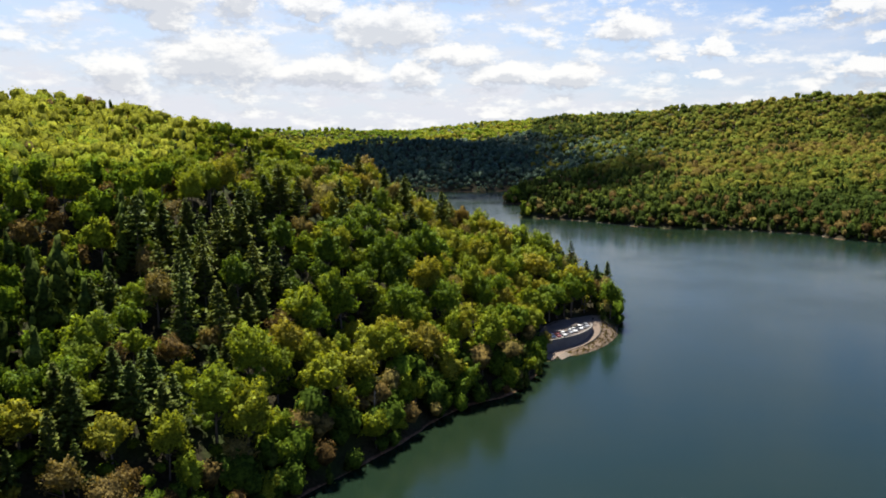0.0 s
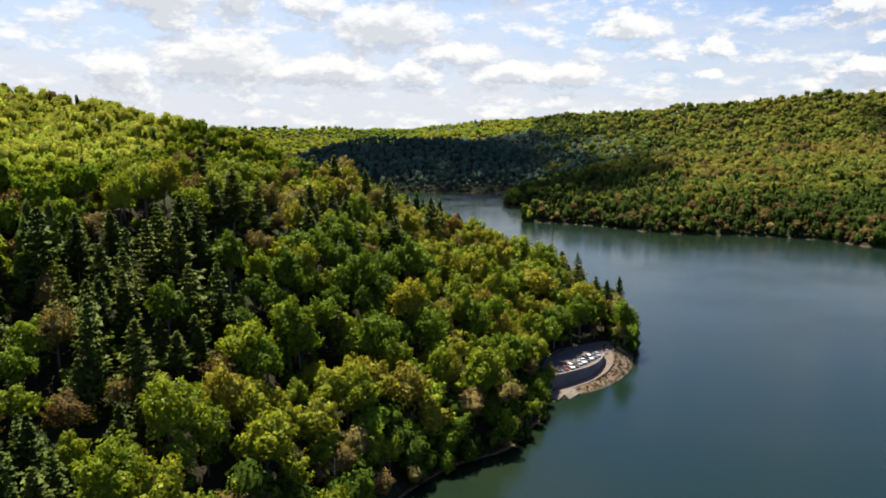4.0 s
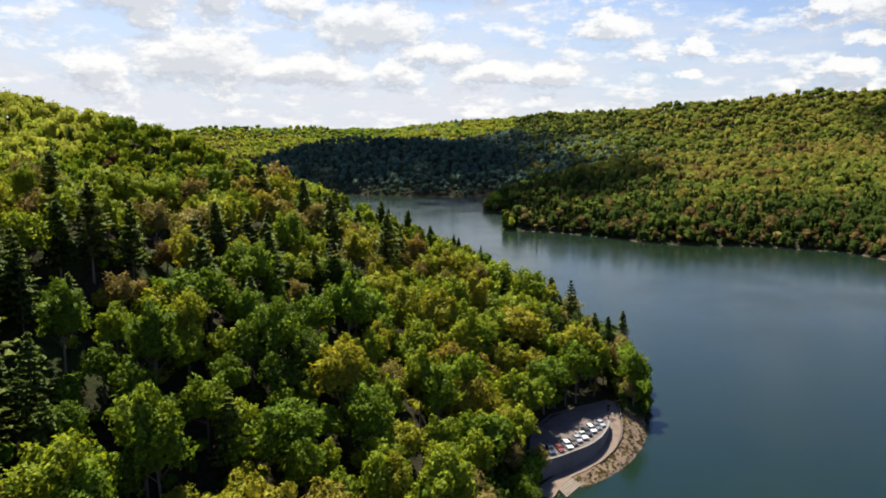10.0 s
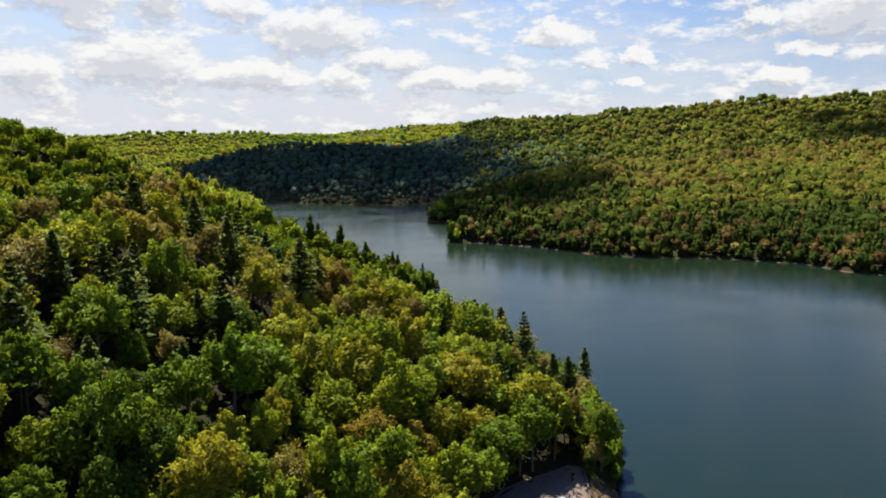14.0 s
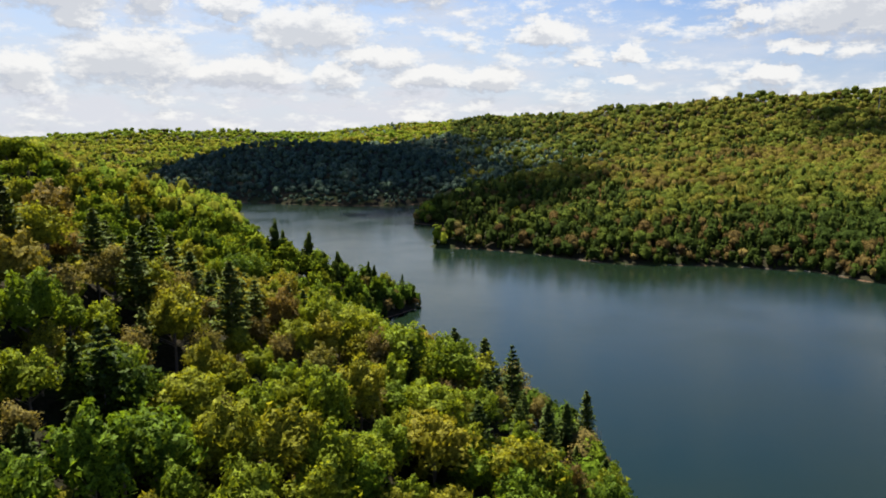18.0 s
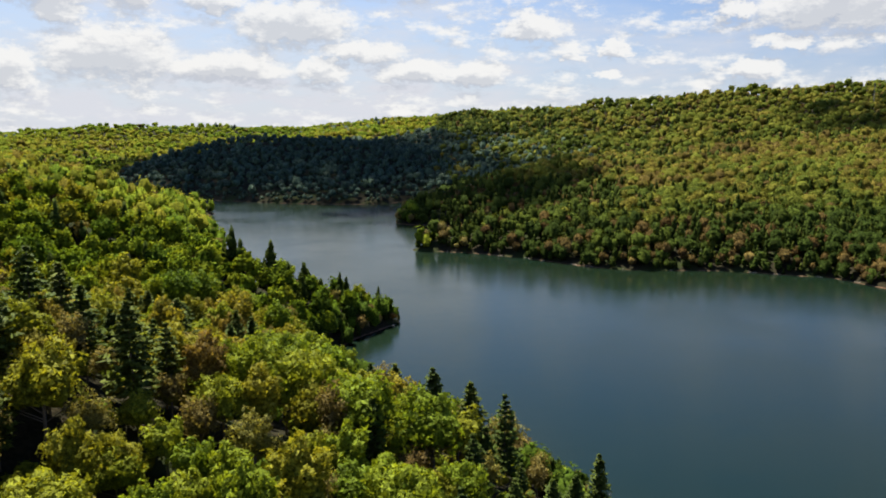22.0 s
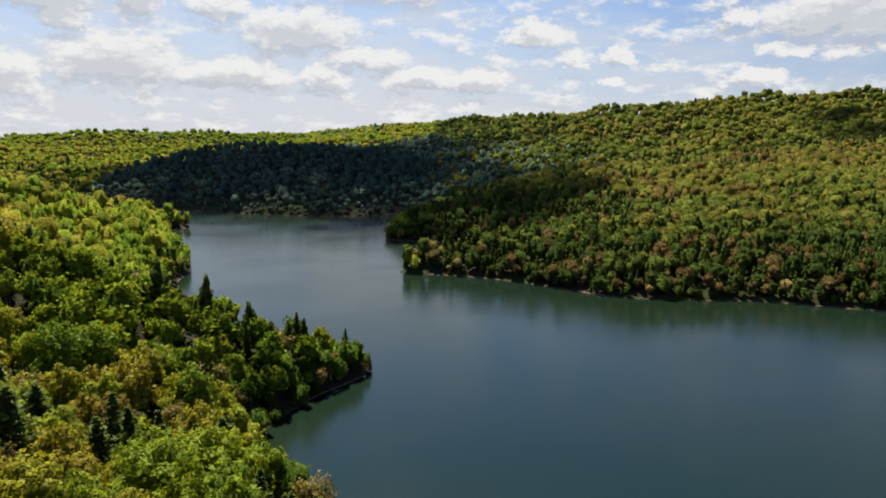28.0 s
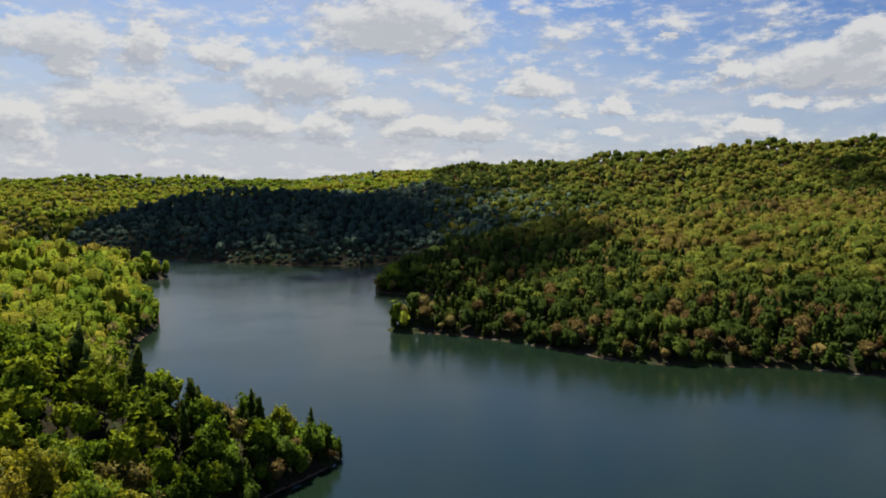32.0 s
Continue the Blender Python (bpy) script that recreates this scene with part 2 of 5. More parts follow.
HAZE_NEEDLE = foliage("canopy_haze_tinted", HAZE_NEEDLE_HUES, 0.30, 0.6, 0.5)
BARK = plain("bark", (0.11, 0.085, 0.065), 0.9, 0, 1.5, 0.35, 0.03)


def water_material():
    m, t, b = material("lake_water")
    pos = t.nodes.new("ShaderNodeTexCoord").outputs["Object"]
    murk = noise_tex(t, pos, 0.006, 4)
    c = mix_color(t, smooth(t, murk.outputs["Fac"], 0.35, 0.65), (0.0060, 0.0150, 0.0085), (0.0080, 0.0155, 0.0065))
    t.links.new(c, b.inputs["Base Color"])
    b.inputs["IOR"].default_value = 1.33
    gust = noise_tex(t, pos, 0.012, 3)
    rough = math_node(t, "ADD", 0.15, math_node(t, "MULTIPLY", smooth(t, gust.outputs["Fac"], 0.4, 0.65), 0.07))
    t.links.new(rough, b.inputs["Roughness"])
    stretch = node(t, "ShaderNodeVectorMath", op="MULTIPLY")
    stretch.inputs[1].default_value = (0.5, 1.0, 1.0)
    t.links.new(pos, stretch.inputs[0])
    chop, swell = noise_tex(t, stretch.outputs[0], 0.9, 5, 0.6), noise_tex(t, stretch.outputs[0], 0.16, 3)
    h = math_node(t, "ADD", math_node(t, "MULTIPLY", chop.outputs["Fac"], 0.25), math_node(t, "MULTIPLY", swell.outputs["Fac"], 0.6))
    bump = t.nodes.new("ShaderNodeBump")
    bump.inputs["Strength"].default_value, bump.inputs["Distance"].default_value = 0.18, 0.5
    t.links.new(h, bump.inputs["Height"])
    t.links.new(bump.outputs[0], b.inputs["Normal"])
    return m


def ground_material():
    """Leaf litter and brush on the slopes, a band of bare red-brown earth along the waterline."""
    m, t, b = material("forest_floor")
    pos = t.nodes.new("ShaderNodeTexCoord").outputs["Object"]
    xyz = t.nodes.new("ShaderNodeSeparateXYZ")
    t.links.new(pos, xyz.inputs[0])
    big, fine = noise_tex(t, pos, 0.05, 5), noise_tex(t, pos, 0.9, 5)
    # litter coloured darker than real litter, so the gaps between crowns stay dark
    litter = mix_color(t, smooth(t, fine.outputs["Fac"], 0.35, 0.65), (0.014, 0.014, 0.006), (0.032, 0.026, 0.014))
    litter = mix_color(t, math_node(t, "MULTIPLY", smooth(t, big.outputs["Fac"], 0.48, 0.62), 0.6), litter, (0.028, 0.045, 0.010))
    earth = mix_color(t, smooth(t, fine.outputs["Fac"], 0.35, 0.65), (0.085, 0.045, 0.026), (0.16, 0.10, 0.06))
    edge = math_node(t, "ADD", xyz.outputs[2], math_node(t, "MULTIPLY", math_node(t, "SUBTRACT", big.outputs["Fac"], 0.5), 2.4))
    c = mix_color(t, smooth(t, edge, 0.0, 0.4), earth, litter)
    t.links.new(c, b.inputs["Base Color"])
    b.inputs["Roughness"].default_value = 0.95
    b.inputs["Specular IOR Level"].default_value = 0.08
    bump = t.nodes.new("ShaderNodeBump")
    bump.inputs["Strength"].default_value, bump.inputs["Distance"].default_value = 0.8, 0.4
    t.links.new(fine.outputs["Fac"], bump.inputs["Height"])
    t.links.new(bump.outputs[0], b.inputs["Normal"])
    return m


WATER, FLOOR = water_material(), ground_material()
ASPHALT = plain("asphalt", (0.100, 0.078, 0.066), 0.95, 0, 1.2, 0.3, 0.01, (0.05, 0.042, 0.034))
CONCRETE = plain("concrete", (0.145, 0.135, 0.12), 0.85, 0, 0.9, 0.22, 0.01, (0.12, 0.11, 0.095))
PATH_DIRT = plain("packed_gravel", (0.135, 0.098, 0.072), 0.95, 0, 1.5, 0.25, 0.03)
BANK = plain("bank_earth", (0.104, 0.068, 0.042), 0.95, 0, 1.2, 0.45, 0.06, (0.085, 0.075, 0.035))
ROCK = plain("rock", (0.132, 0.096, 0.066), 0.9, 0, 1.0, 0.3, 0.04)

# ---- the lie of the land ----
SHORE_NEAR = [(-300, -700), (-320, -320), (-220, -80), (-150, 40), (-95, 110), (-60, 150), (-35, 182), (-13, 211), (0, 233), (12, 246), (27, 256),
              (38, 275), (46, 291.5), (55, 298.3), (61, 304.6), (69.6, 311.8), (77.7, 321.2), (84.4, 333), (88.5, 346), (95, 367), (101, 392), (100, 418), (88, 442),
              (68, 468), (48, 496), (34, 525), (26, 545), (31, 562), (44, 586), (56, 600), (66, 615)]
SHORE_WEST = [(60, 623), (42, 627), (18, 634), (-6, 649), (-27, 690), (-45, 745), (-58, 805), (-61, 870), (-78, 930), (-108, 1000), (-136, 1066), (-133, 1105), (-117, 1135),
              (-130, 1150), (-172, 1142), (-235, 1180), (-330, 1260), (-450, 1400), (-420, 1450), (-300, 1405), (-208, 1360)]
SHORE_NORTH = [(-110, 1292), (-50, 1262), (0, 1240), (50, 1232), (95, 1236), (118, 1258), (140, 1205), (128, 1120), (102, 1064), (90, 1022),
               (104, 1004), (150, 985), (215, 940), (190, 900), (120, 866), (93, 842)]
SHORE_EAST = [(96, 834), (132, 821), (166, 796), (193, 768), (217, 743), (245, 730), (300, 718), (335, 698), (357, 686), (368, 652), (396, 630),
              (450, 585), (560, 480), (680, 300), (760, 0), (740, -700)]


def rounded(points, steps=4):
    """A Catmull-Rom curve through a closed ring of points."""
    p, n, out = np.array(points, float), len(points), []
    for i in range(n):
        a, b, c, d = (p[(i + k) % n] for k in (-1, 0, 1, 2))
        for s in range(steps):
            u = s / steps
            out.append(0.5 * (2 * b + (c - a) * u + (2 * a - 5 * b + 4 * c - d) * u * u + (3 * b - a - 3 * c + d) * u ** 3))
    return np.array(out)


LAKE = rounded(SHORE_NEAR + SHORE_WEST + SHORE_NORTH + SHORE_EAST)

# crest lines: x, y, height of the ground
RIDGES = [
    ([(-420, 60, 60), (-300, 150, 70), (-190, 240, 74), (-105, 272, 68), (-85, 310, 72), (-42, 388, 67), (-5, 396, 47), (35, 398, 28), (70, 400, 13)], 1.0),
    ([(-190, 240, 74), (-330, 420, 100), (-420, 560, 115)], 1.0),
    ([(-600, 520, 130), (-420, 560, 120), (-300, 612, 106), (-253, 614, 99), (-174, 602, 85), (-100, 600, 62), (-45, 592, 40), (5, 582, 25), (45, 598, 9)], 1.0),
    ([(-300, 612, 112), (-240, 740, 88), (-222, 839, 73), (-180, 868, 55), (-132, 876, 36), (-112, 940, 20), (-140, 1060, 8)], 1.0),
    ([(105, 848, 7), (250, 840, 16), (400, 880, 24), (560, 960, 36)], 0.9),
    ([(108, 1036, 9), (200, 1080, 26), (330, 1180, 46)], 0.9),
    ([(420, 1500, 82), (300, 1520, 66), (181, 1575, 56), (66, 1566, 70), (-10, 1600, 74), (-168, 1650, 76), (-215, 1690, 62), (-300, 1730, 22), (-395, 1760, 4)], 0.9),
    ([(-1700, 2500, 60), (-900, 2380, 76), (-663, 2321, 100), (-535, 2330, 106), (-341, 2400, 104), (-172, 2500, 92), (40, 2700, 88)], 1.5),
    ([(-900, 3150, 90), (-300, 3050, 96), (10, 3089, 112), (225, 3084, 132), (547, 3045, 150), (900, 2700, 165)], 0.9),
    ([(270, 2250, 118), (358, 1900, 124), (430, 1760, 128), (527, 1640, 136), (643, 1547, 143), (800, 1600, 156), (993, 1640, 176), (1300, 1400, 180),
      (1450, 1000, 165), (1500, 500, 140)], 1.55),
]


def to_segments(px, py, a, b):
    """Distance from the points to each segment (least), with the position along the nearest one."""
    best, where, part_of = np.full(px.shape, 1e18), np.zeros(px.shape, int), np.zeros(px.shape)
    for i in range(len(a)):
        dx, dy = b[i, 0] - a[i, 0], b[i, 1] - a[i, 1]
        u = np.clip(((px - a[i, 0]) * dx + (py - a[i, 1]) * dy) / (dx * dx + dy * dy), 0, 1)
        d = (px - a[i, 0] - u * dx) ** 2 + (py - a[i, 1] - u * dy) ** 2
        near = d < best
        best, where, part_of = np.where(near, d, best), np.where(near, i, where), np.where(near, u, part_of)
    return np.sqrt(best), where, part_of


def in_lake(px, py):
    inside = np.zeros(px.shape, bool)
    a, b = LAKE, np.roll(LAKE, -1, 0)
    for i in range(len(a)):
        cross = (a[i, 1] > py) != (b[i, 1] > py)
        x = a[i, 0] + (py - a[i, 1]) * (b[i, 0] - a[i, 0]) / (b[i, 1] - a[i, 1] + 1e-12)
        inside ^= cross & (px < x)
    return inside


def wave(px, py, scale, seed):
    """Smooth value noise, from -1 to 1."""
    rng = np.random.RandomState(seed)
    g = rng.uniform(-1, 1, (64, 64))
    u, v = px / scale + 17.3, py / scale + 5.1
    i, j = np.floor(u).astype(int), np.floor(v).astype(int)
    fu, fv = u - i, v - j
    fu, fv = fu * fu * (3 - 2 * fu), fv * fv * (3 - 2 * fv)
    at = lambda a, b: g[a % 64, b % 64]
    return (at(i, j) * (1 - fu) + at(i + 1, j) * fu) * (1 - fv) + (at(i, j + 1) * (1 - fu) + at(i + 1, j + 1) * fu) * fv


LOT = [(46.5, 306.0), (49.0, 308.4), (52.7, 310.2), (56.5, 312.8), (60.0, 315.2), (63.4, 317.8), (66.4, 321.0), (69.0, 324.6), (72.3, 331.0), (73.8, 336.0),
       (75.5, 344), (78, 354), (72, 350.5), (64, 346.5), (56, 341.5), (50.5, 333), (47, 323), (45, 311)]     # the car park's edge
LOT_Z = 5.6
TRACK = [(46.0, 298.5, 0.45), (50.5, 304.3, 0.65), (54.6, 308.6, 0.85), (58.9, 311.8, 1.05), (64.5, 316.4, 1.3), (70.1, 323.2, 1.8), (74.2, 330.3, 2.6), (76.0, 336.5, 3.7),
         (77.5, 344.5, 5.0), (78.6, 353, 5.65)]   # the lane below its wall


def inside_ring(px, py, ring):
    inside = np.zeros(px.shape, bool)
    for (ax, ay), (bx, by) in zip(ring, ring[1:] + ring[:1]):
        inside ^= ((ay > py) != (by > py)) & (px < ax + (py - ay) * (bx - ax) / (by - ay + 1e-12))
    return inside


def shore_distance(px, py):
    s = to_segments(px, py, LAKE, np.roll(LAKE, -1, 0))[0]
    return np.where(in_lake(px, py), -s, s)


def land(px, py, s=None):
    """Height of the ground at the points."""
    px, py = np.asarray(px, float), np.asarray(py, float)
    s = shore_distance(px, py) if s is None else s
    dry = np.maximum(s, 0)
    z = np.zeros(px.shape)
    for line, power in RIDGES:
        p = np.array(line, float)
        r, k, u = to_segments(px, py, p[:-1, :2], p[1:, :2])
        top = p[k, 2] * (1 - u) + p[k + 1, 2] * u
        h = top * (dry / (dry + r + 1e-6)) ** power
        z = z + np.exp(h / 6) - 1
    z = np.log(1 + z) * 6 * 1.03 * dry / (dry + 7)
    rough = wave(px, py, 60, 3) * 0.08 + wave(px, py, 25, 4) * 0.035
    z = z * (1 + rough) + np.minimum(dry * 0.22, 1.4)
    # the point with the car park is cut level
    a = np.array(LOT, float)
    d = to_segments(px, py, a, np.roll(a, -1, 0))[0]
    on = inside_ring(px, py, LOT) & (d > 2.0)
    level = np.clip((d - 0.5) / 24.0, 0, 1)
    track = np.array(TRACK, float)
    r, k, u = to_segments(px, py, track[:-1, :2], track[1:, :2])
    ramp = track[k, 2] * (1 - u) + track[k + 1, 2] * u - 0.35
    cut = np.minimum(ramp - np.clip(r - 2.5, 0, 9) * 0.16, 0.25 + dry * 0.5)
    front = (r < 13) & (py < 353) & (px > 40) & ((px - 47) * 0.78 - (py - 302) * 0.62 > -4.2)
    z = np.where(on, LOT_Z - 0.8, np.where(front, cut, (LOT_Z - 0.2) * (1 - level) + z * level))
    return np.where(s > 0, z, np.maximum(-6.0, s * 0.35))


def grid_mesh(name, xs, ys, heights, mat):
    nx, ny = len(xs), len(ys)
    gx, gy = np.meshgrid(xs, ys)
    v = np.stack([gx.ravel(), gy.ravel(), heights(gx.ravel(), gy.ravel())], 1)
    i = (np.arange(ny - 1)[:, None] * nx + np.arange(nx - 1)[None]).ravel()
    quads = np.stack([i, i + 1, i + nx + 1, i + nx], 1)
    return sheet(name, v, quads, mat)


def sheet(name, v, faces, mat, smoothed=True):
    me = bpy.data.meshes.new(name)
    n, k = faces.shape
    me.vertices.add(len(v))
    me.vertices.foreach_set("co", np.asarray(v, np.float32).ravel())
    me.loops.add(n * k)
    me.loops.foreach_set("vertex_index", faces.astype(np.int32).ravel())
    me.polygons.add(n)
    me.polygons.foreach_set("loop_start", np.arange(0, n * k, k, dtype=np.int32))
    me.polygons.foreach_set("use_smooth", np.full(n, smoothed))
    for m in (mat if isinstance(mat, (list, tuple)) else [mat]):
        me.materials.append(m)
    me.update(calc_edges=True)
    me.validate()
    return me


def spaced(*stretches):
    return np.concatenate([np.arange(a, b, s) for a, b, s in stretches] + [[stretches[-1][1]]])


ground_x = spaced((-3000, -1200, 120), (-1200, -340, 28), (-340, -130, 12), (-130, 40, 4.5), (40, 92, 1.3), (92, 130, 4.5), (130, 420, 9), (420, 1300, 24), (1300, 3200, 120))
ground_y = spaced((-900, 0, 60), (0, 160, 14), (160, 290, 4.5), (290, 362, 1.3), (362, 640, 4.5), (640, 1340, 10), (1340, 2600, 28), (2600, 4900, 90))
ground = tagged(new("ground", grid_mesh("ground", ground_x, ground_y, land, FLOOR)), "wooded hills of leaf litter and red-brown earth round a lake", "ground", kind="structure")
water_x, water_y = spaced((-3000, 3000, 500)), spaced((-900, 4900, 500))
water = tagged(new("water", grid_mesh("water", water_x, water_y, lambda a, b: np.zeros(a.shape), WATER)), "calm blue-green lake water with fine ripples", "lake", kind="structure")

# ---- trees ----
def ico_points():
    g = (1 + 5 ** 0.5) / 2
    v = np.array([(-1, g, 0), (1, g, 0), (-1, -g, 0), (1, -g, 0), (0, -1, g), (0, 1, g), (0, -1, -g), (0, 1, -g), (g, 0, -1), (g, 0, 1), (-g, 0, -1), (-g, 0, 1)], float)
    f = np.array([(0, 11, 5), (0, 5, 1), (0, 1, 7), (0, 7, 10), (0, 10, 11), (1, 5, 9), (5, 11, 4), (11, 10, 2), (10, 7, 6), (7, 1, 8),
                  (3, 9, 4), (3, 4, 2), (3, 2, 6), (3, 6, 8), (3, 8, 9), (4, 9, 5), (2, 4, 11), (6, 2, 10), (8, 6, 7), (9, 8, 1)])
    return v / np.linalg.norm(v[0]), f


ICO_V, ICO_F = ico_points()


class Soup:
    """Loose triangles with a material number each: 0 leaf, 1 needle, 2 bud, 3 bark."""

    def __init__(self):
        self.v, self.f, self.m, self.n, self.way = [], [], [], 0, []

    def bough(self, at, d, length, width, rng):
        """Sprays of needles laid along a bough: long flat triangles that fan out from it."""
        n = len(at)
        turn = rng.uniform(-0.75, 0.75, n)
        c, q = np.cos(turn), np.sin(turn)
        way = np.stack([d[0] * c - d[1] * q, d[0] * q + d[1] * c, rng.uniform(-0.45, 0.25, n)], 1)
        across = np.stack([-way[:, 1], way[:, 0], rng.uniform(-1.1, 1.1, n)], 1)
        l, w = length * rng.uniform(0.7, 1.3, (n, 1)), width * rng.uniform(0.7, 1.3, (n, 1))
        v = np.stack([at + way * l, at - way * l * 0.3 + across * w, at - way * l * 0.3 - across * w], 1)
        up = np.tile(np.array([d[0] * 0.5, d[1] * 0.5, 0.95]), (n, 1)) + rng.normal(0, 0.30, (n, 3))
        self.add(v.reshape(-1, 3), np.arange(3 * n).reshape(n, 3), 1, np.repeat(up, 3, 0))

    def add(self, v, f, m, way=None):
        """way: which way the surface of the crown faces at each point."""
        if way is None:
            way = np.asarray(v, float) - np.asarray(v, float).mean(0)
        self.way.append(way / (np.linalg.norm(way, axis=1)[:, None] + 1e-9))
        self.v.append(np.asarray(v, float))
        self.f.append(np.asarray(f, int) + self.n)
        self.m.append(np.full(len(f), m))
        self.n += len(v)

    def done(self):
        return np.concatenate(self.v), np.concatenate(self.f), np.concatenate(self.m), np.concatenate(self.way)

    def limb(self, a, b, ra, rb, sides=5):
        a, b = np.array(a, float), np.array(b, float)
        d = (b - a) / np.linalg.norm(b - a)
        u = np.cross(d, (0.3, 1, 0.2))
        u /= np.linalg.norm(u)
        w = np.cross(d, u)
        ang = np.arange(sides) * 2 * math.pi / sides
        ring = np.cos(ang)[:, None] * u + np.sin(ang)[:, None] * w
        v = np.concatenate([a + ring * ra, b + ring * rb])
        i = np.arange(sides)
        j = (i + 1) % sides
        self.add(v, np.concatenate([np.stack([i, j, j + sides], 1), np.stack([i, j + sides, i + sides], 1)]), 3, np.concatenate([ring, ring]))

    def leaves(self, at, normal, size, rng, m, droop=0.0):
        """One leaf cluster, a ragged triangle, at each point, facing about along its normal."""
        n = len(at)
        nrm = normal + rng.normal(0, 0.55, (n, 3))
        nrm /= np.linalg.norm(nrm, axis=1)[:, None] + 1e-9
        u = np.cross(nrm, rng.normal(0, 1, (n, 3)))
        u /= np.linalg.norm(u, axis=1)[:, None] + 1e-9
        w = np.cross(nrm, u)
        s = size * rng.uniform(0.6, 1.35, (n, 1))
        k = rng.uniform(0.45, 1.0, (n, 1))
        v = np.stack([at + u * s, at - u * s * 0.5 + w * s * k, at - u * s * 0.55 - w * s * k], 1)
        v[:, 0, 2] -= droop * s[:, 0]
        lie = normal / (np.linalg.norm(normal, axis=1)[:, None] + 1e-9) + 0.55 * nrm + rng.normal(0, 0.30, (n, 3))
        self.add(v.reshape(-1, 3), np.arange(3 * n).reshape(n, 3), m, np.repeat(lie, 3, 0))


def sphere_dirs(n, rng):
    d = rng.normal(0, 1, (n, 3))
    return d / np.linalg.norm(d, axis=1)[:, None]


def finer_ball():
    """The icosahedron with each face split in four."""
    v, f, seen = [tuple(p) for p in ICO_V], [], {}

    def middle(a, b):
        key = (min(a, b), max(a, b))
        if key not in seen:
            p = (np.array(v[a]) + np.array(v[b])) / 2
            v.append(tuple(p / np.linalg.norm(p)))
            seen[key] = len(v) - 1
        return seen[key]

    for a, b, c in ICO_F:
        ab, bc, ca = middle(a, b), middle(b, c), middle(c, a)
        f += [(a, ab, ca), (b, bc, ab), (c, ca, bc), (ab, bc, ca)]
    return np.array(v), np.array(f)


BALL_V, BALL_F = finer_ball()


def dome_tree(seed, lumps, leaves, size, mat, high, wide, skirt=0.2, core=0.80, thin=0.0):
    """A hardwood close by: trunk and limbs, and a domed crown of billows with dark clefts between, set with leaf clusters."""
    rng = np.random.RandomState(seed)
    crown, wood = Soup(), Soup()
    base = high * skirt * rng.uniform(0.85, 1.15)
    lean = rng.normal(0, 0.45, 2)
    half = (high - base) / 2
    heart = np.array([lean[0], lean[1], base + half * 0.96])
    knots = sphere_dirs(lumps, rng)
    knots[:, 2] = np.where(knots[:, 2] < -0.55, -knots[:, 2], knots[:, 2])
    strength, spread = rng.uniform(0.7, 1.15, lumps), rng.uniform(0.30, 0.48, lumps)

    def skin(d):
        near = np.arccos(np.clip(d @ knots.T, -1, 1))
        swell = (np.exp(-(near / spread) ** 2) * strength).max(1)
        taper = 1 - 0.10 * np.clip(d[:, 2], 0, 1) ** 2
        r = (0.50 + 0.56 * swell)[:, None] * np.array([wide, wide, half]) * d
        r[:, :2] *= taper[:, None]
        return r

    def facing(d):
        """The way the billowed skin faces."""
        e = np.cross(d, (0.31, 0.52, 0.80))
        e /= np.linalg.norm(e, axis=1)[:, None] + 1e-9
        g = np.cross(d, e)
        p = skin(d)
        far = [(d + 0.10 * k) / np.linalg.norm(d + 0.10 * k, axis=1)[:, None] for k in (e, g)]
        n = np.cross(skin(far[0]) - p, skin(far[1]) - p)
        n /= np.linalg.norm(n, axis=1)[:, None] + 1e-9
        return n * np.sign((n * d).sum(1))[:, None]

    wood.limb((0, 0, -1.5), (lean[0] * 0.4, lean[1] * 0.4, base + 1), 0.34, 0.25, 6)
    wood.limb((lean[0] * 0.4, lean[1] * 0.4, base + 1), heart + (0, 0, half * 0.7), 0.25, 0.06, 5)
    for k in range(0, lumps, 2):
        start = np.array([lean[0] * 0.5, lean[1] * 0.5, base + half * 0.35 * (1 + knots[k, 2])])
        wood.limb(start, heart + skin(knots[k:k + 1])[0] * 0.8, 0.10, 0.025, 4)
    crown.add(heart + skin(BALL_V) * core * rng.uniform(0.94, 1.06, (len(BALL_V), 1)), BALL_F, mat, facing(BALL_V))
    d = sphere_dirs(leaves, rng)
    d[:, 2] = np.where(d[:, 2] < -0.45, -d[:, 2], d[:, 2])
    at = skin(d) * rng.uniform(0.74 - thin, 1.10, (leaves, 1))
    crown.leaves(heart + at, facing(d) + (0, 0, 0.15), size, rng, mat, 0.12)
    return crown.done(), wood.done()


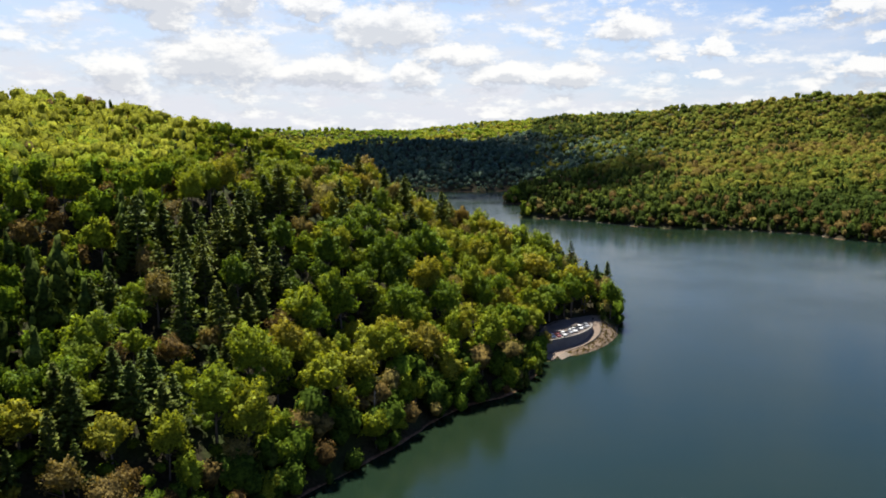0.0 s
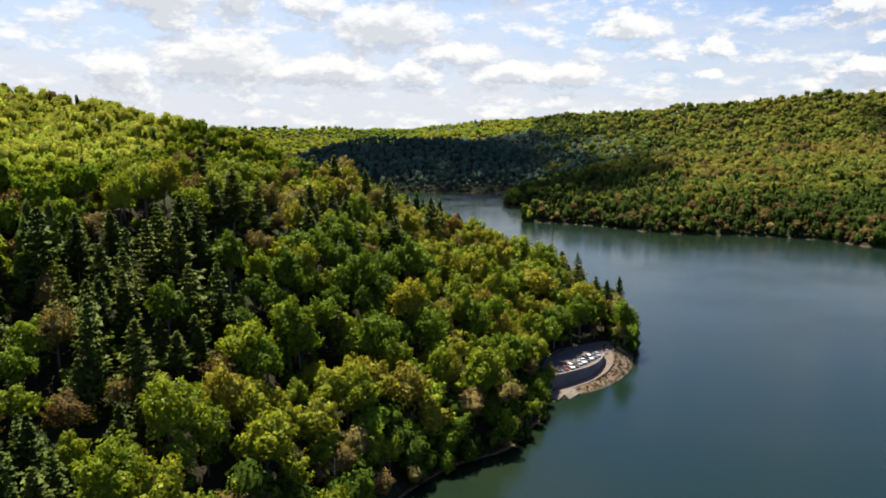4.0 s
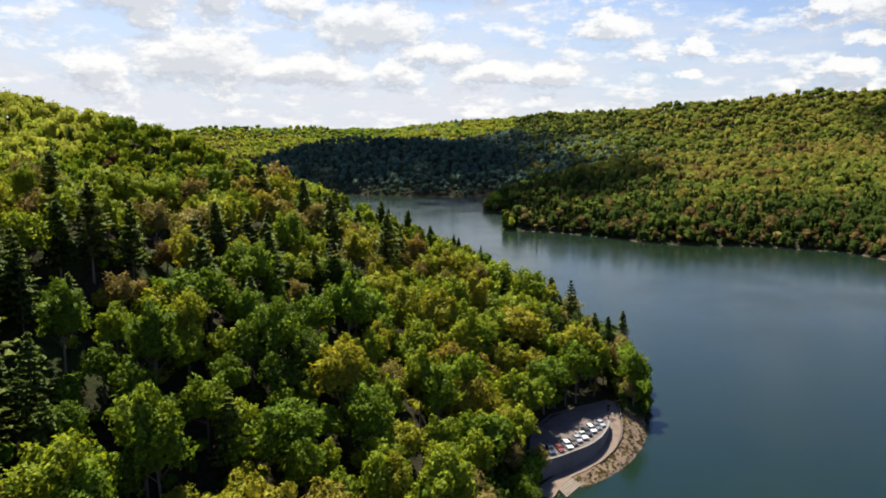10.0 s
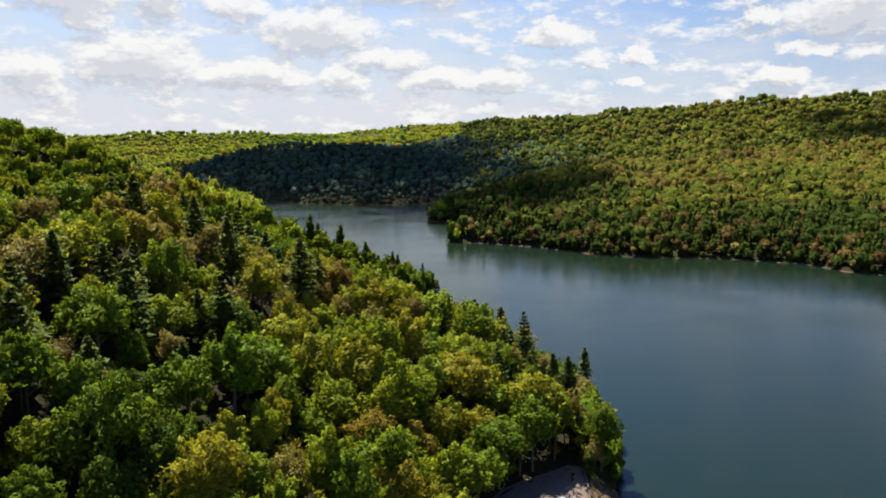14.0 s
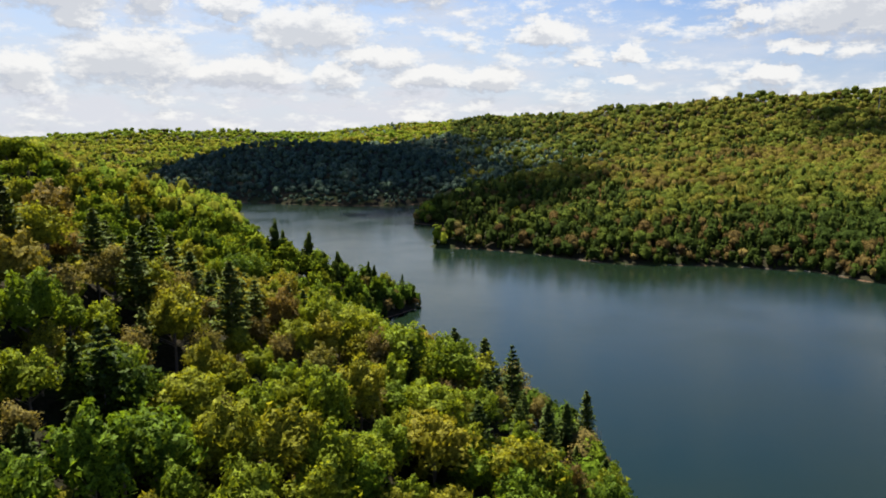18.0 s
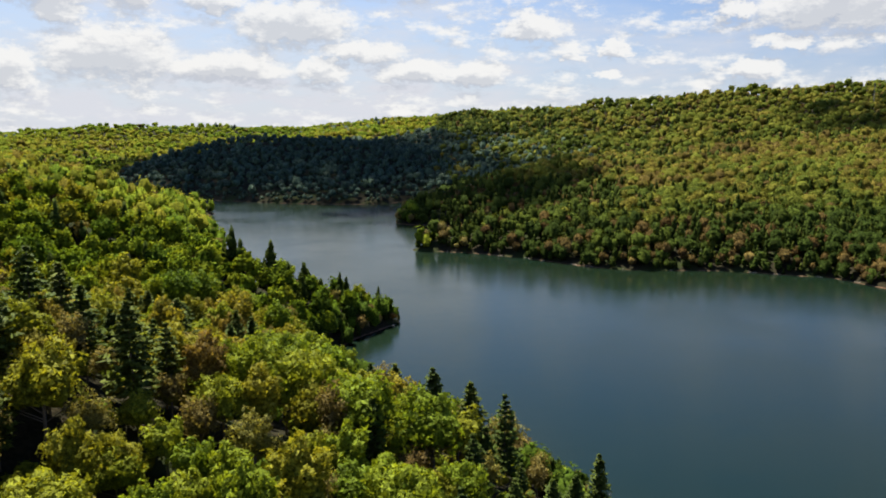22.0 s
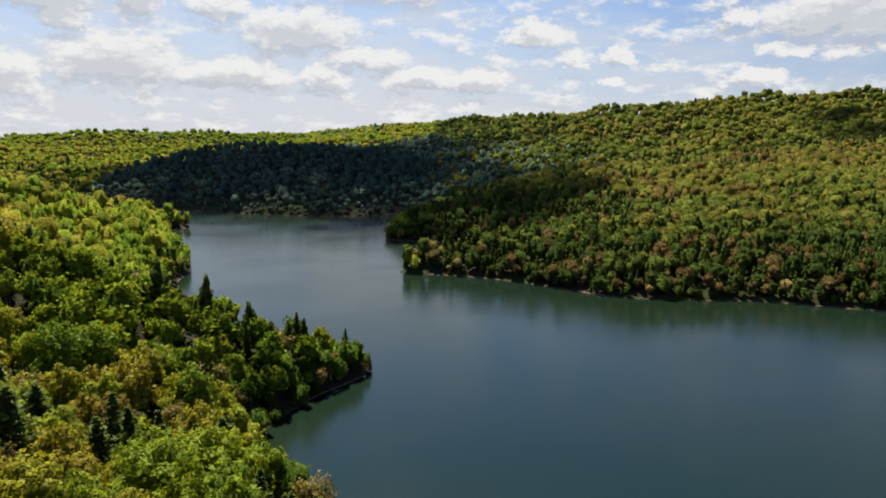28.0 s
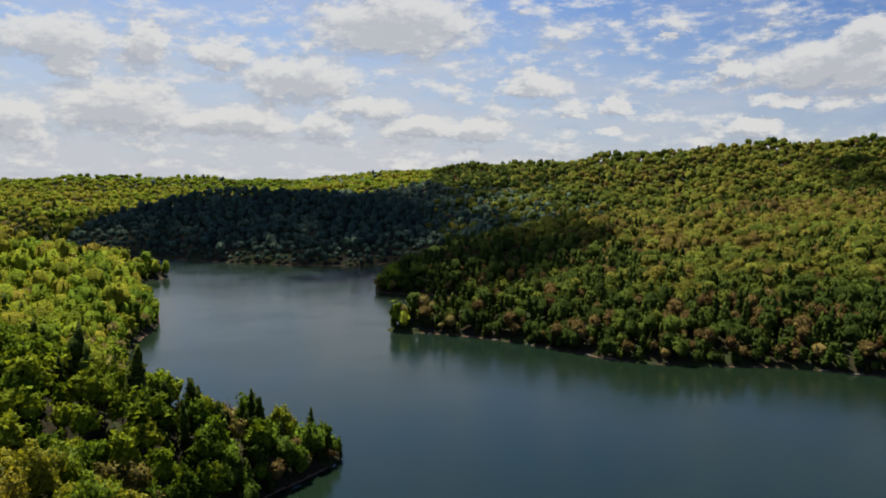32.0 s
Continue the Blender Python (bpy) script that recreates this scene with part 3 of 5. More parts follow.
def round_tree(seed, lobes, leaves, size, mat, high, wide, low=0.28):
    """A hardwood seen from afar: an uneven leafy dome that reaches down into its neighbours."""
    rng = np.random.RandomState(seed)
    crown = Soup()
    heart, radii = np.array([0, 0, high * (0.98 + low) / 2]), np.array([wide * 0.92, wide * 0.92, high * (0.98 - low) / 2])
    open_sky = np.array([0, 0, 0.55])
    crown.add(heart + ICO_V * radii * rng.uniform(0.78, 1.16, (12, 1)), ICO_F, mat, ICO_V + open_sky + rng.normal(0, 0.28, (12, 3)))
    for k in range(lobes):
        a, up = k * 2.4 + rng.uniform(-0.4, 0.4), rng.uniform(-0.15, 0.75)
        c = heart + radii * 0.72 * (math.cos(a) * math.sqrt(1 - up * up), math.sin(a) * math.sqrt(1 - up * up), up)
        crown.add(c + ICO_V * wide * rng.uniform(0.30, 0.52) * rng.uniform(0.75, 1.2, (12, 1)), ICO_F, mat, ICO_V + open_sky * 0.6 + rng.normal(0, 0.28, (12, 3)))
    d = sphere_dirs(leaves, rng)
    d[:, 2] = np.where(d[:, 2] < -0.3, -d[:, 2], d[:, 2])
    crown.leaves(heart + d * radii * rng.uniform(0.90, 1.18, (leaves, 1)), d + (0, 0, 0.3), size, rng, mat)
    return crown.done(), None


def far_pine(seed, sprays, size, high, wide, tiers=((0.26, 0.80), (0.50, 0.72), (0.72, 0.50), (0.89, 0.26))):
    """A pine seen from afar: a dark blunt cone of uneven tiers."""
    rng = np.random.RandomState(seed)
    crown = Soup()
    for z, r in tiers:
        c = np.array([rng.normal(0, 0.10) * wide, rng.normal(0, 0.10) * wide, high * z])
        crown.add(c + ICO_V * (wide * r, wide * r, high * 0.76 / len(tiers)) * rng.uniform(0.72, 1.22, (12, 1)), ICO_F, 1, ICO_V + (0, 0, 0.3) + rng.normal(0, 0.3, (12, 3)))
    u, a = rng.uniform(0.15, 0.98, sprays), rng.uniform(0, 6.283, sprays)
    r = wide * (0.92 * np.minimum(1, (1 - u) * 1.7) + 0.05) * rng.uniform(0.75, 1.12, sprays)
    out = np.stack([np.cos(a), np.sin(a), np.full(sprays, 0.55)], 1)
    crown.leaves(np.stack([out[:, 0] * r, out[:, 1] * r, high * u], 1), out, size, rng, 1, 0.5)
    return crown.done(), None


def pine(seed, tiers, arms, sprays, size, trunk=True, high=21.0, wide=3.9):
    """A tall pine: a straight trunk with whorls of boughs that thin out upwards."""
    rng = np.random.RandomState(seed)
    crown, wood = Soup(), Soup()
    if trunk:
        wood.limb((0, 0, -1.5), (0, 0, high * 0.97), 0.27, 0.03, 5)
    low = high * rng.uniform(0.16, 0.30)
    for k in range(tiers):
        u = k / (tiers - 1)
        z = low + (high * 0.98 - low) * u ** 0.92
        reach = wide * ((1 - u) ** 0.80 * rng.uniform(0.55, 1.10) + 0.07) * (0.7 if k == 0 else 1)
        turn = rng.uniform(0, 6.3)
        for j in range(arms):
            a = turn + j * 2 * math.pi / arms + rng.uniform(-0.3, 0.3)
            l = reach * rng.uniform(0.6, 1.15)
            d = np.array([math.cos(a), math.sin(a), 0])
            s = np.linspace(0.12, 0.85, sprays)[:, None]
            at = np.array([0, 0, z]) + d * l * s + np.array([0, 0, 1]) * (0.22 * l * s - 0.10 * l + rng.uniform(-0.25, 0.25))
            crown.bough(at, d, size * (0.9 - 0.45 * u), size * 0.42, rng)
    return crown.done(), wood.done() if trunk else None


def joined(pair):
    """Crown and trunk as one soup."""
    (v, f, m, way), wood = pair
    if wood is None:
        return v, f, m, way
    return np.concatenate([v, wood[0]]), np.concatenate([f, wood[1] + len(v)]), np.concatenate([m, wood[2]]), np.concatenate([way, wood[3]])


# three ranges of detail: beside the flight, across the water, far off
NEAR = {"leaf": [dome_tree(10 + i, 17 + i % 3 * 5, 1900, 0.48, 0, 16.0 + 1.2 * (i % 4), 5.2 + 0.55 * (i % 3), 0.26, 0.74) for i in range(8)],
        "needle": [pine(30 + i, 14 + i % 3, 8, 8, 1.10, True, 18.0 + i, 6.0) for i in range(4)],
        "bud": [dome_tree(50 + i, 22, 1800, 0.34, 2, 16, 5.2, 0.22, 0.64, 0.20) for i in range(3)],
        "edge": [dome_tree(70 + i, 15, 1250, 0.52, 0, 14, 5.0, 0.04) for i in range(3)]}
MIDDLE = {"leaf": [round_tree(110 + i, 4, 60, 0.70, 0, 15.5 + 1.1 * (i % 4), 4.5 + 0.45 * (i % 3)) for i in range(7)],
          "needle": [far_pine(130 + i, 64, 0.85, 15.5 + 1.2 * i, 4.2 - 0.2 * i) for i in range(4)],
          "bud": [round_tree(150 + i, 5, 110, 0.58, 2, 16, 4.5) for i in range(3)],
          "edge": [round_tree(170 + i, 5, 100, 0.62, 0, 13, 4.4, 0.03) for i in range(3)]}
HILL = {"leaf": [dome_tree(190 + i, 13 + i % 3 * 3, 330, 0.82, 0, 15.5 + 1.1 * (i % 4), 5.0 + 0.4 * (i % 3), 0.24, 0.86) for i in range(6)],
        "needle": [far_pine(130 + i, 110, 0.80, 16.5 + 1.2 * i, 4.0 - 0.2 * i) for i in range(4)],
        "bud": [dome_tree(196 + i, 15, 330, 0.66, 2, 15.5, 4.8, 0.24, 0.80) for i in range(2)],
        "edge": [dome_tree(198 + i, 13, 330, 0.80, 0, 13, 4.8, 0.03, 0.86) for i in range(2)]}
FAR = {"leaf": [round_tree(210 + i, 1, 16, 1.0, 0, 15 + 1.6 * i, 4.6 + 0.35 * i) for i in range(5)],
       "needle": [far_pine(230 + i, 12, 1.5, 16 + i, 4.6, ((0.38, 0.78), (0.76, 0.44))) for i in range(3)],
       "bud": [round_tree(250 + i, 1, 12, 1.5, 2, 16, 5.0) for i in range(2)],
       "edge": [round_tree(270 + i, 1, 12, 1.6, 0, 13, 4.8, 0.03) for i in range(2)]}
DISTANT = {"leaf": [round_tree(310 + i, 0, 8, 1.6, 0, 16 + i, 5.2) for i in range(3)],
           "needle": [far_pine(330 + i, 8, 1.8, 17, 4.8, ((0.55, 0.7),)) for i in range(2)],
           "bud": [round_tree(350, 0, 8, 1.6, 2, 16, 5.0)], "edge": [round_tree(370, 0, 8, 1.6, 0, 13, 4.8)]}
# every kind takes the dark needle colour, which paints shade over the far hill
SHADE_WOOD = {key: [round_tree(390 + i, 1, 14, 1.3, 1, 15 + 1.5 * i, 4.6) for i in range(4)] for key in ("leaf", "needle", "bud", "edge")}
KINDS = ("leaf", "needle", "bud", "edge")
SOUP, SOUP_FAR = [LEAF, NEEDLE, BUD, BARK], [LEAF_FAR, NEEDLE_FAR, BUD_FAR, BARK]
ACROSS, HAZE_SOUP = [LEAF_ACROSS, NEEDLE_FAR, BUD_FAR, BARK], [LEAF_ACROSS, HAZE_NEEDLE, BUD_FAR, BARK]
SHRUB = {key: [round_tree(290 + i, 2, 46, 0.95, 0, 12, 5.0) for i in range(3)] for key in ("leaf", "needle", "bud", "edge")}


def scatter(x0, x1, y0, y1, step, seed, keep, out=0.7):
    """Jittered places for trees on dry land in a stretch of the plan: x, y, ground height, distance to the shore."""
    rng = np.random.RandomState(seed)
    gx, gy = np.meshgrid(np.arange(x0, x1, step), np.arange(y0, y1, step))
    gx = gx + (np.arange(gx.shape[0]) % 2)[:, None] * step / 2
    x, y = gx.ravel() + rng.uniform(-0.38, 0.38, gx.size) * step, gy.ravel() + rng.uniform(-0.38, 0.38, gx.size) * step
    ok = keep(x, y)
    x, y = x[ok], y[ok]
    s = shore_distance(x, y)
    ok = s > out
    x, y, s = x[ok], y[ok], s[ok]
    z = land(x, y, s)
    return x, y, z, s


# ground heights on a coarse net, to tell which slopes the camera sees and which lie behind a crest
NET_X, NET_Y = np.arange(-2100, 1700, 14.0), np.arange(-20, 3400, 14.0)
NET_Z = land(*[a.ravel() for a in np.meshgrid(NET_X, NET_Y)]).reshape(len(NET_Y), len(NET_X))


def net_height(x, y):
    u, v = np.clip((x - NET_X[0]) / 14.0, 0, len(NET_X) - 1.01), np.clip((y - NET_Y[0]) / 14.0, 0, len(NET_Y) - 1.01)
    i, j = u.astype(int), v.astype(int)
    u, v = u - i, v - j
    return (NET_Z[j, i] * (1 - u) + NET_Z[j, i + 1] * u) * (1 - v) + (NET_Z[j + 1, i] * (1 - u) + NET_Z[j + 1, i + 1] * u) * v


def seen_in_flight(x, y, z):
    """Slopes within the camera's view from points along its flight; the backs of the ridges are not."""
    seen = np.zeros(x.shape, bool)
    for ex, ey in ((2, 0), (15, 110), (30, 200), (45, 270), (70, 369)):
        clear = (y > ey - 20) & (x - ex > -0.74 * (y - ey) - 25) & (x - ex < 0.95 * (y - ey) + 25)
        top = z + 19
        for u in np.linspace(0.08, 0.97, 28):
            lx, ly, lz = ex + (x - ex) * u, ey + (y - ey) * u, 97 + (top - 97) * u
            h = net_height(lx, ly)
            clear &= (lz > h + np.where(h > 2, 12, 0)) | ((1 - u) * np.hypot(x - ex, y - ey) < 16)
        seen |= clear
    return seen


def sight(places, want=True):
    x, y, z, s = places
    ok = seen_in_flight(x, y, z) == want
    if not want:
        ok &= (np.arange(len(x)) * 7919) % 20 < 1
    return x[ok], y[ok], z[ok], s[ok]


def clear_of_lot(x, y):
    a = np.array(LOT, float)
    d = to_segments(x, y, a, np.roll(a, -1, 0))[0]
    on = inside_ring(x, y, LOT)
    bank = (x > 45) & (y > 285) & (y < 348) & (x > 45 + (y - 300) * 0.6)
    return ~on & (d > 1.6) & ~bank


def choose(x, y, z, s, rng, pinewood=0):
    """Which kind of tree stands at each place, its hue and its size."""
    n = len(x)
    patch, patch2, fine = wave(x, y, 70, 8), wave(x, y, 33, 9), rng.uniform(-1, 1, n)
    west = x < 140
    crest = np.clip((z - 45) / 35, 0, 1)
    # pines: a dark belt high on the near slope, a file along the point's back shore, the low ground across the water
    pines = 0.06 + 0.14 * patch
    pines += np.where(west & (y < 330) & (x < -55) & (z < 66), 0.40, 0)
    pines += np.where(west & (np.abs(x + 40) < 50) & (np.abs(y - 385) < 40), 0.12, 0)
    pines += np.where(west & (y > 372) & (y < 520) & (s < 34), 0.42, 0)
    pines += np.where(west & (y > 400) & (y < 640), 0.10, 0) + np.where(west & (y > 575) & (y < 640) & (x > -30), 0.18, 0)
    pines += np.where(~west & (z < 26) & (y < 1000), 0.22, 0) + np.where(~west & (y < 1300), 0.30 * patch + 0.16 * patch2 + 0.5 * np.clip(wave(x, y, 130, 12) - 0.15, 0, 1), 0) + np.where((y > 1180) & (y < 1800) & (x < 200), 0.40, 0)
    pines -= np.where(west & (x > -60) & (y < 372), 0.16, 0)
    inland = west & (x > -85) & (x < -8) & (y < 350) & (s > 36)
    pines += np.where(inland, 0.30, 0)
    buds = 0.10 + 0.14 * patch2
    buds += np.where(west & (x < -50) & (y < 330), 0.11, 0) + np.where(west & (y > 330) & (y < 480) & (x > -60), 0.20, 0)
    buds -= np.where(west & (x > -50) & (y < 300), 0.10, 0)
    top = west & (x < -60) & (z > 60)
    pines, buds = np.where(top, pines * 0.25, pines), np.where(top, buds * 0.5, buds)
    roll = rng.uniform(0, 1, n)
    kind = np.where(roll < pines, 1, np.where(roll < pines + np.clip(buds, 0.03, 0.6), 2, 0))
    if pinewood:
        kind = np.where(roll < pinewood + 0.25 * patch, 1, np.where(roll < pinewood + 0.20 + 0.25 * patch, 2, 0))
    tint = 0.36 + 0.26 * fine + 0.16 * patch2 + 0.26 * crest + np.where(west & (x > -60) & (y < 290), 0.06, 0) + np.where(west & (x > -50) & (y > 300) & (y < 400), 0.12, 0)
    tint = tint + np.where(west & (y > 400), 0.11, 0) + np.where(~west, 0.34 * np.clip((z - 22) / 40, -0.3, 0.45) + 0.12 - 0.26 * crest, 0) + np.where(~west, 0.34 * wave(x, y, 150, 15) + 0.20 * wave(x, y, 62, 17) - np.where((z < 24) & (y < 1000), 0.16, 0), 0)
    tint = tint - np.where(inland, 0.27, 0) + np.where(west & (x > -15) & (y > 325) & (y < 520), 0.08, 0) - np.where(west & (x < -52) & (y < 335), 0.13, 0)
    # beyond y 2050 the leaves get a lighter tint that stands in for haze
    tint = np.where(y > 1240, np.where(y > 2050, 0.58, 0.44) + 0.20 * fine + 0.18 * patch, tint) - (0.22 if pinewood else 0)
    tint = np.where(kind == 0, tint, rng.uniform(0.05, 0.95, n) * np.where((kind == 2) & (~west | ((x < -52) & (y < 335))), 0.45, 0.85))
    # shore trees tinted darker, in place of the shade under their crowns
    tint = np.where((s < 11) & (kind == 0), tint - 0.14, tint)
    tint = np.where(top & (kind == 0), np.clip(tint - 0.06, 0.34, 0.58), tint)
    tint = np.where((kind == 2) & west & (x > -70) & (y > 320), 0.35 + 0.6 * tint, tint)
    kind = np.where((s < 11) & (kind == 0), 3, kind)          # skirted to the ground at the water's edge
    size = (0.72 + 0.60 * rng.uniform(0, 1, n) ** 1.4) * np.where(kind == 1, 1.02, np.where(kind == 2, 0.9, 1.0))
    size = np.where(top, 0.55 * size + 0.36, size)
    size = size * np.where(kind == 1, np.clip(0.47 + s / 55, 0.45, 0.98), np.clip(np.where(west & (x > 30) & (y < 345), 0.5, 0.78) + s / 24, 0.5, 1.0))          # low growth along the water
    return kind, np.clip(tint, 0.02, 0.98), size


def forest(name, label, places, detail, seed, wide=1.0, grow=1.0, pinewood=0, soup=None):
    """Many trees in one object: too many to count."""
    x, y, z, s = places
    rng = np.random.RandomState(seed)
    kind, tint, size = choose(x, y, z, s, rng, pinewood)
    size = size * grow
    which, turn, girth = rng.randint(0, 100, len(x)), rng.uniform(0, 6.283, len(x)), rng.uniform(0.85, 1.2, len(x)) * wide
    vs, fs, ms, ts, ns, count = [], [], [], [], [], 0
    for k, key in enumerate(KINDS):
        kinds = detail[key]
        for i, pair in enumerate(kinds):
            pick = (kind == k) & (which % len(kinds) == i)
            n = int(pick.sum())
            if not n:
                continue
            v, f, m, way = joined(pair)
            c, q = np.cos(turn[pick])[:, None], np.sin(turn[pick])[:, None]
            sc = size[pick][:, None]
            g = sc * girth[pick][:, None]
            p = np.stack([(v[:, 0] * c - v[:, 1] * q) * g + x[pick][:, None], (v[:, 0] * q + v[:, 1] * c) * g + y[pick][:, None], v[:, 2] * sc + z[pick][:, None]], 2)
            vs.append(p.reshape(-1, 3))
            ns.append(np.stack([way[:, 0] * c - way[:, 1] * q, way[:, 0] * q + way[:, 1] * c, np.repeat(way[None, :, 2], n, 0)], 2).reshape(-1, 3).astype(np.float32))
            fs.append((f[None] + (np.arange(n) * len(v))[:, None, None]).reshape(-1, 3) + count)
            ms.append(np.tile(m, n))
            ts.append(np.repeat(tint[pick], len(v)))
            count += n * len(v)
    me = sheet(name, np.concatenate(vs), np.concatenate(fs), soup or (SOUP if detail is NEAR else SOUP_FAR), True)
    me.polygons.foreach_set("material_index", np.concatenate(ms).astype(np.int32))
    me.attributes.new("tint", "FLOAT", "POINT").data.foreach_set("value", np.concatenate(ts).astype(np.float32))
    me.normals_split_custom_set_from_vertices(np.concatenate(ns))
    return tagged(new(name, me), label, "forest", kind="stuff")


def tree_mesh(name, soup, tint):
    v, f, m, way = soup
    me = sheet(name, v, f, SOUP, True)
    me.polygons.foreach_set("material_index", m.astype(np.int32))
    me.attributes.new("tint", "FLOAT", "POINT").data.foreach_set("value", np.full(len(v), tint, np.float32))
    me.normals_split_custom_set_from_vertices(way.astype(np.float32))
    return me


TREE_WORDS = {"leaf": ("oak_tree", ["tall hardwood tree in fresh green spring leaf on the slope", "broad hardwood tree in bright yellow-green young leaf on the slope",
                                    "hardwood tree with pale olive-yellow new leaf on the hillside"]),
              "needle": ("pine_tree", ["tall dark green pine with layered boughs on the slope"] * 3),
              "edge": ("shore_tree", ["low leafy tree skirted to the ground at the water's edge"] * 3),
              "bud": ("budding_tree", ["half-bare tree with tan and russet buds on the slope", "tree with thin brownish-pink catkins among green neighbours", "budding tree with pale tan twigs on the slope"])}


def near_trees(places, seed):
    """Single trees beside the flight, each with a trunk and a crown."""
    x, y, z, s = places
    rng = np.random.RandomState(seed)
    kind, tint, size = choose(x, y, z, s, rng)
    masters = {}
    for n in range(len(x)):
        key = KINDS[kind[n]]
        i = rng.randint(len(NEAR[key]))
        hue = min(4, int(tint[n] * 5))
        tag = (key, i, hue)
        m = pose(x[n], y[n], z[n], rng.uniform(-3, 3), rng.uniform(-3, 3), rng.uniform(0, 360))
        g = size[n]
        if tag not in masters:
            name, words = TREE_WORDS[key]
            crown, wood = NEAR[key][i]
            root = tagged(new(name), words[min(2, hue // 2)], "tree", group="trees on the near slope")
            for part_name, soup in (("trunk", wood), ("crown", crown)):
                ob = new(part_name, tree_mesh(part_name, soup, 0.1 + 0.2 * hue))
                ob.parent = root
            root.matrix_basis = m
            masters[tag] = root
            made = root
        else:
            made = copy_thing(masters[tag], m)
        made.scale = (g * rng.uniform(0.9, 1.15), g * rng.uniform(0.9, 1.15), g)


def single_tree(key, i, hue, x, y, size, girth, turn, label):
    name, words = TREE_WORDS[key]
    crown, wood = NEAR[key][i]
    root = tagged(new(name), label, "tree", group="trees on the near slope")
    for part_name, soup in (("trunk", wood), ("crown", crown)):
        ob = new(part_name, tree_mesh(part_name, soup, hue))
        ob.parent = root
    root.matrix_basis = pose(x, y, float(land(np.array([x]), np.array([y]))[0]), 0, 0, turn)
    root.scale = (size * girth, size * girth, size)


def is_near(x, y):
    """The stretch of the near slope that the flight passes over or right beside."""
    return (y > 262) & (y < 400) & (x > -22)


WEST = scatter(-420, 112, 60, 1160, 7.5, 3, lambda x, y: ~is_near(x, y) & clear_of_lot(x, y) & (x > -0.74 * (y - 20) - 40))
NIGH = scatter(-110, 112, 60, 555, 8.7, 5, lambda x, y: ~is_near(x, y) & clear_of_lot(x, y) & (x > -0.74 * (y - 20) - 40))
NIGH_CLOSE = ((NIGH[1] < 455) & (NIGH[0] > -100)) | ((NIGH[1] < 545) & (NIGH[0] > -45))
CLOSE = ((WEST[1] < 455) & (WEST[0] > -100)) | ((WEST[1] < 545) & (WEST[0] > -45))
FARTHER = (WEST[1] > 720) | (WEST[0] < -190)
EAST = scatter(80, 900, 560, 1240, 7.6, 7, lambda x, y: (x < 0.90 * (y - 40)) & ~((y > 1180) & (x < 180)))
PINES = scatter(80, 640, 540, 960, 6.4, 23, lambda x, y: x < 0.90 * (y - 40))
POINT = scatter(80, 330, 960, 1240, 7.0, 24, lambda x, y: ~((y > 1180) & (x < 180)))
LONG = scatter(160, 1500, 1240, 2300, 9.4, 9, lambda x, y: (x < 0.90 * (y - 40)) & (x > 160 + (y - 1240) * 0.12))
HEAD = scatter(-800, 330, 1240, 2200, 13.5, 11, lambda x, y: (x < 160 + (y - 1240) * 0.12) & (x > -0.66 * y))
LAST = scatter(-2000, 1300, 2200, 3300, 20.0, 13, lambda x, y: x > -0.66 * y)
FRINGE = scatter(-120, 112, 60, 660, 3.4, 21, lambda x, y: clear_of_lot(x, y), -1.3)
FAR_FRINGE = scatter(-320, 480, 560, 1200, 4.6, 22, lambda x, y: (x < 0.90 * (y - 40)) & ((x > 70) | (y > 640)))
HEAD_FRINGE = scatter(-320, 300, 1200, 1440, 7.0, 25, lambda x, y: x < 150)
near_trees(scatter(-24, 112, 258, 402, 8.4, 1, lambda x, y: is_near(x, y) & clear_of_lot(x, y)), 2)
for key, i, hue, x, y, size, girth, turn, words in (
        ("leaf", 1, 0.22, 86.8, 353.5, 1.16, 0.90, 40, "tall bright green hardwood leaning over the tip of the point"),
        ("needle", 2, 0.6, 96.0, 402.0, 1.05, 0.8, 10, "tall thin pine standing alone at the back shore"),
        ("bud", 0, 0.15, 80.5, 364.0, 1.05, 0.8, 90, "russet half-bare tree behind the end of the lane"),
        ("leaf", 3, 0.35, 44.5, 322.0, 1.0, 1.1, 0, "broad green hardwood hanging over the car park"),
        ("leaf", 5, 0.25, 54.0, 341.5, 1.12, 1.15, 70, "broad green hardwood at the back of the car park"),
        ("leaf", 0, 0.30, 58.0, 347.0, 1.05, 1.1, 140, "broad green hardwood shading the back of the car park"),
        ("leaf", 6, 0.3, 74.0, 356.5, 1.12, 1.0, 20, "tall green hardwood shading the top of the lane"),
        ("leaf", 7, 0.2, 66.5, 350.5, 1.10, 1.1, 310, "tall green hardwood close behind the car park"),
        ("leaf", 1, 0.25, 48.0, 329.0, 1.08, 1.1, 120, "green hardwood reaching over the side of the car park"),
        ("leaf", 0, 0.15, 58.5, 346.0, 1.10, 1.1, 190, "dark green hardwood behind the car park"),
        ("bud", 2, 0.8, 47.6, 307.2, 0.66, 0.9, 30, "olive young tree at the foot of the retaining wall"),
        ("bud", 1, 0.02, 62.5, 609.5, 0.42, 1.2, 60, "small maroon-leaved tree leaning over the water at the tip"),
        ("edge", 1, 0.3, 40.5, 297.5, 0.8, 1.0, 15, "low leafy tree beside the landing"),
        ("leaf", 4, 0.45, 42.0, 308.5, 0.95, 1.0, 250, "yellow-green hardwood over the corner of the car park")):
    single_tree(key, i, hue, x, y, size, girth, turn, words)
forest("forest", "spring woods of hardwoods and dark pines on the near hillside", sight([a[NIGH_CLOSE] for a in NIGH]), NEAR, 4)
CALM = WEST[1] < 640
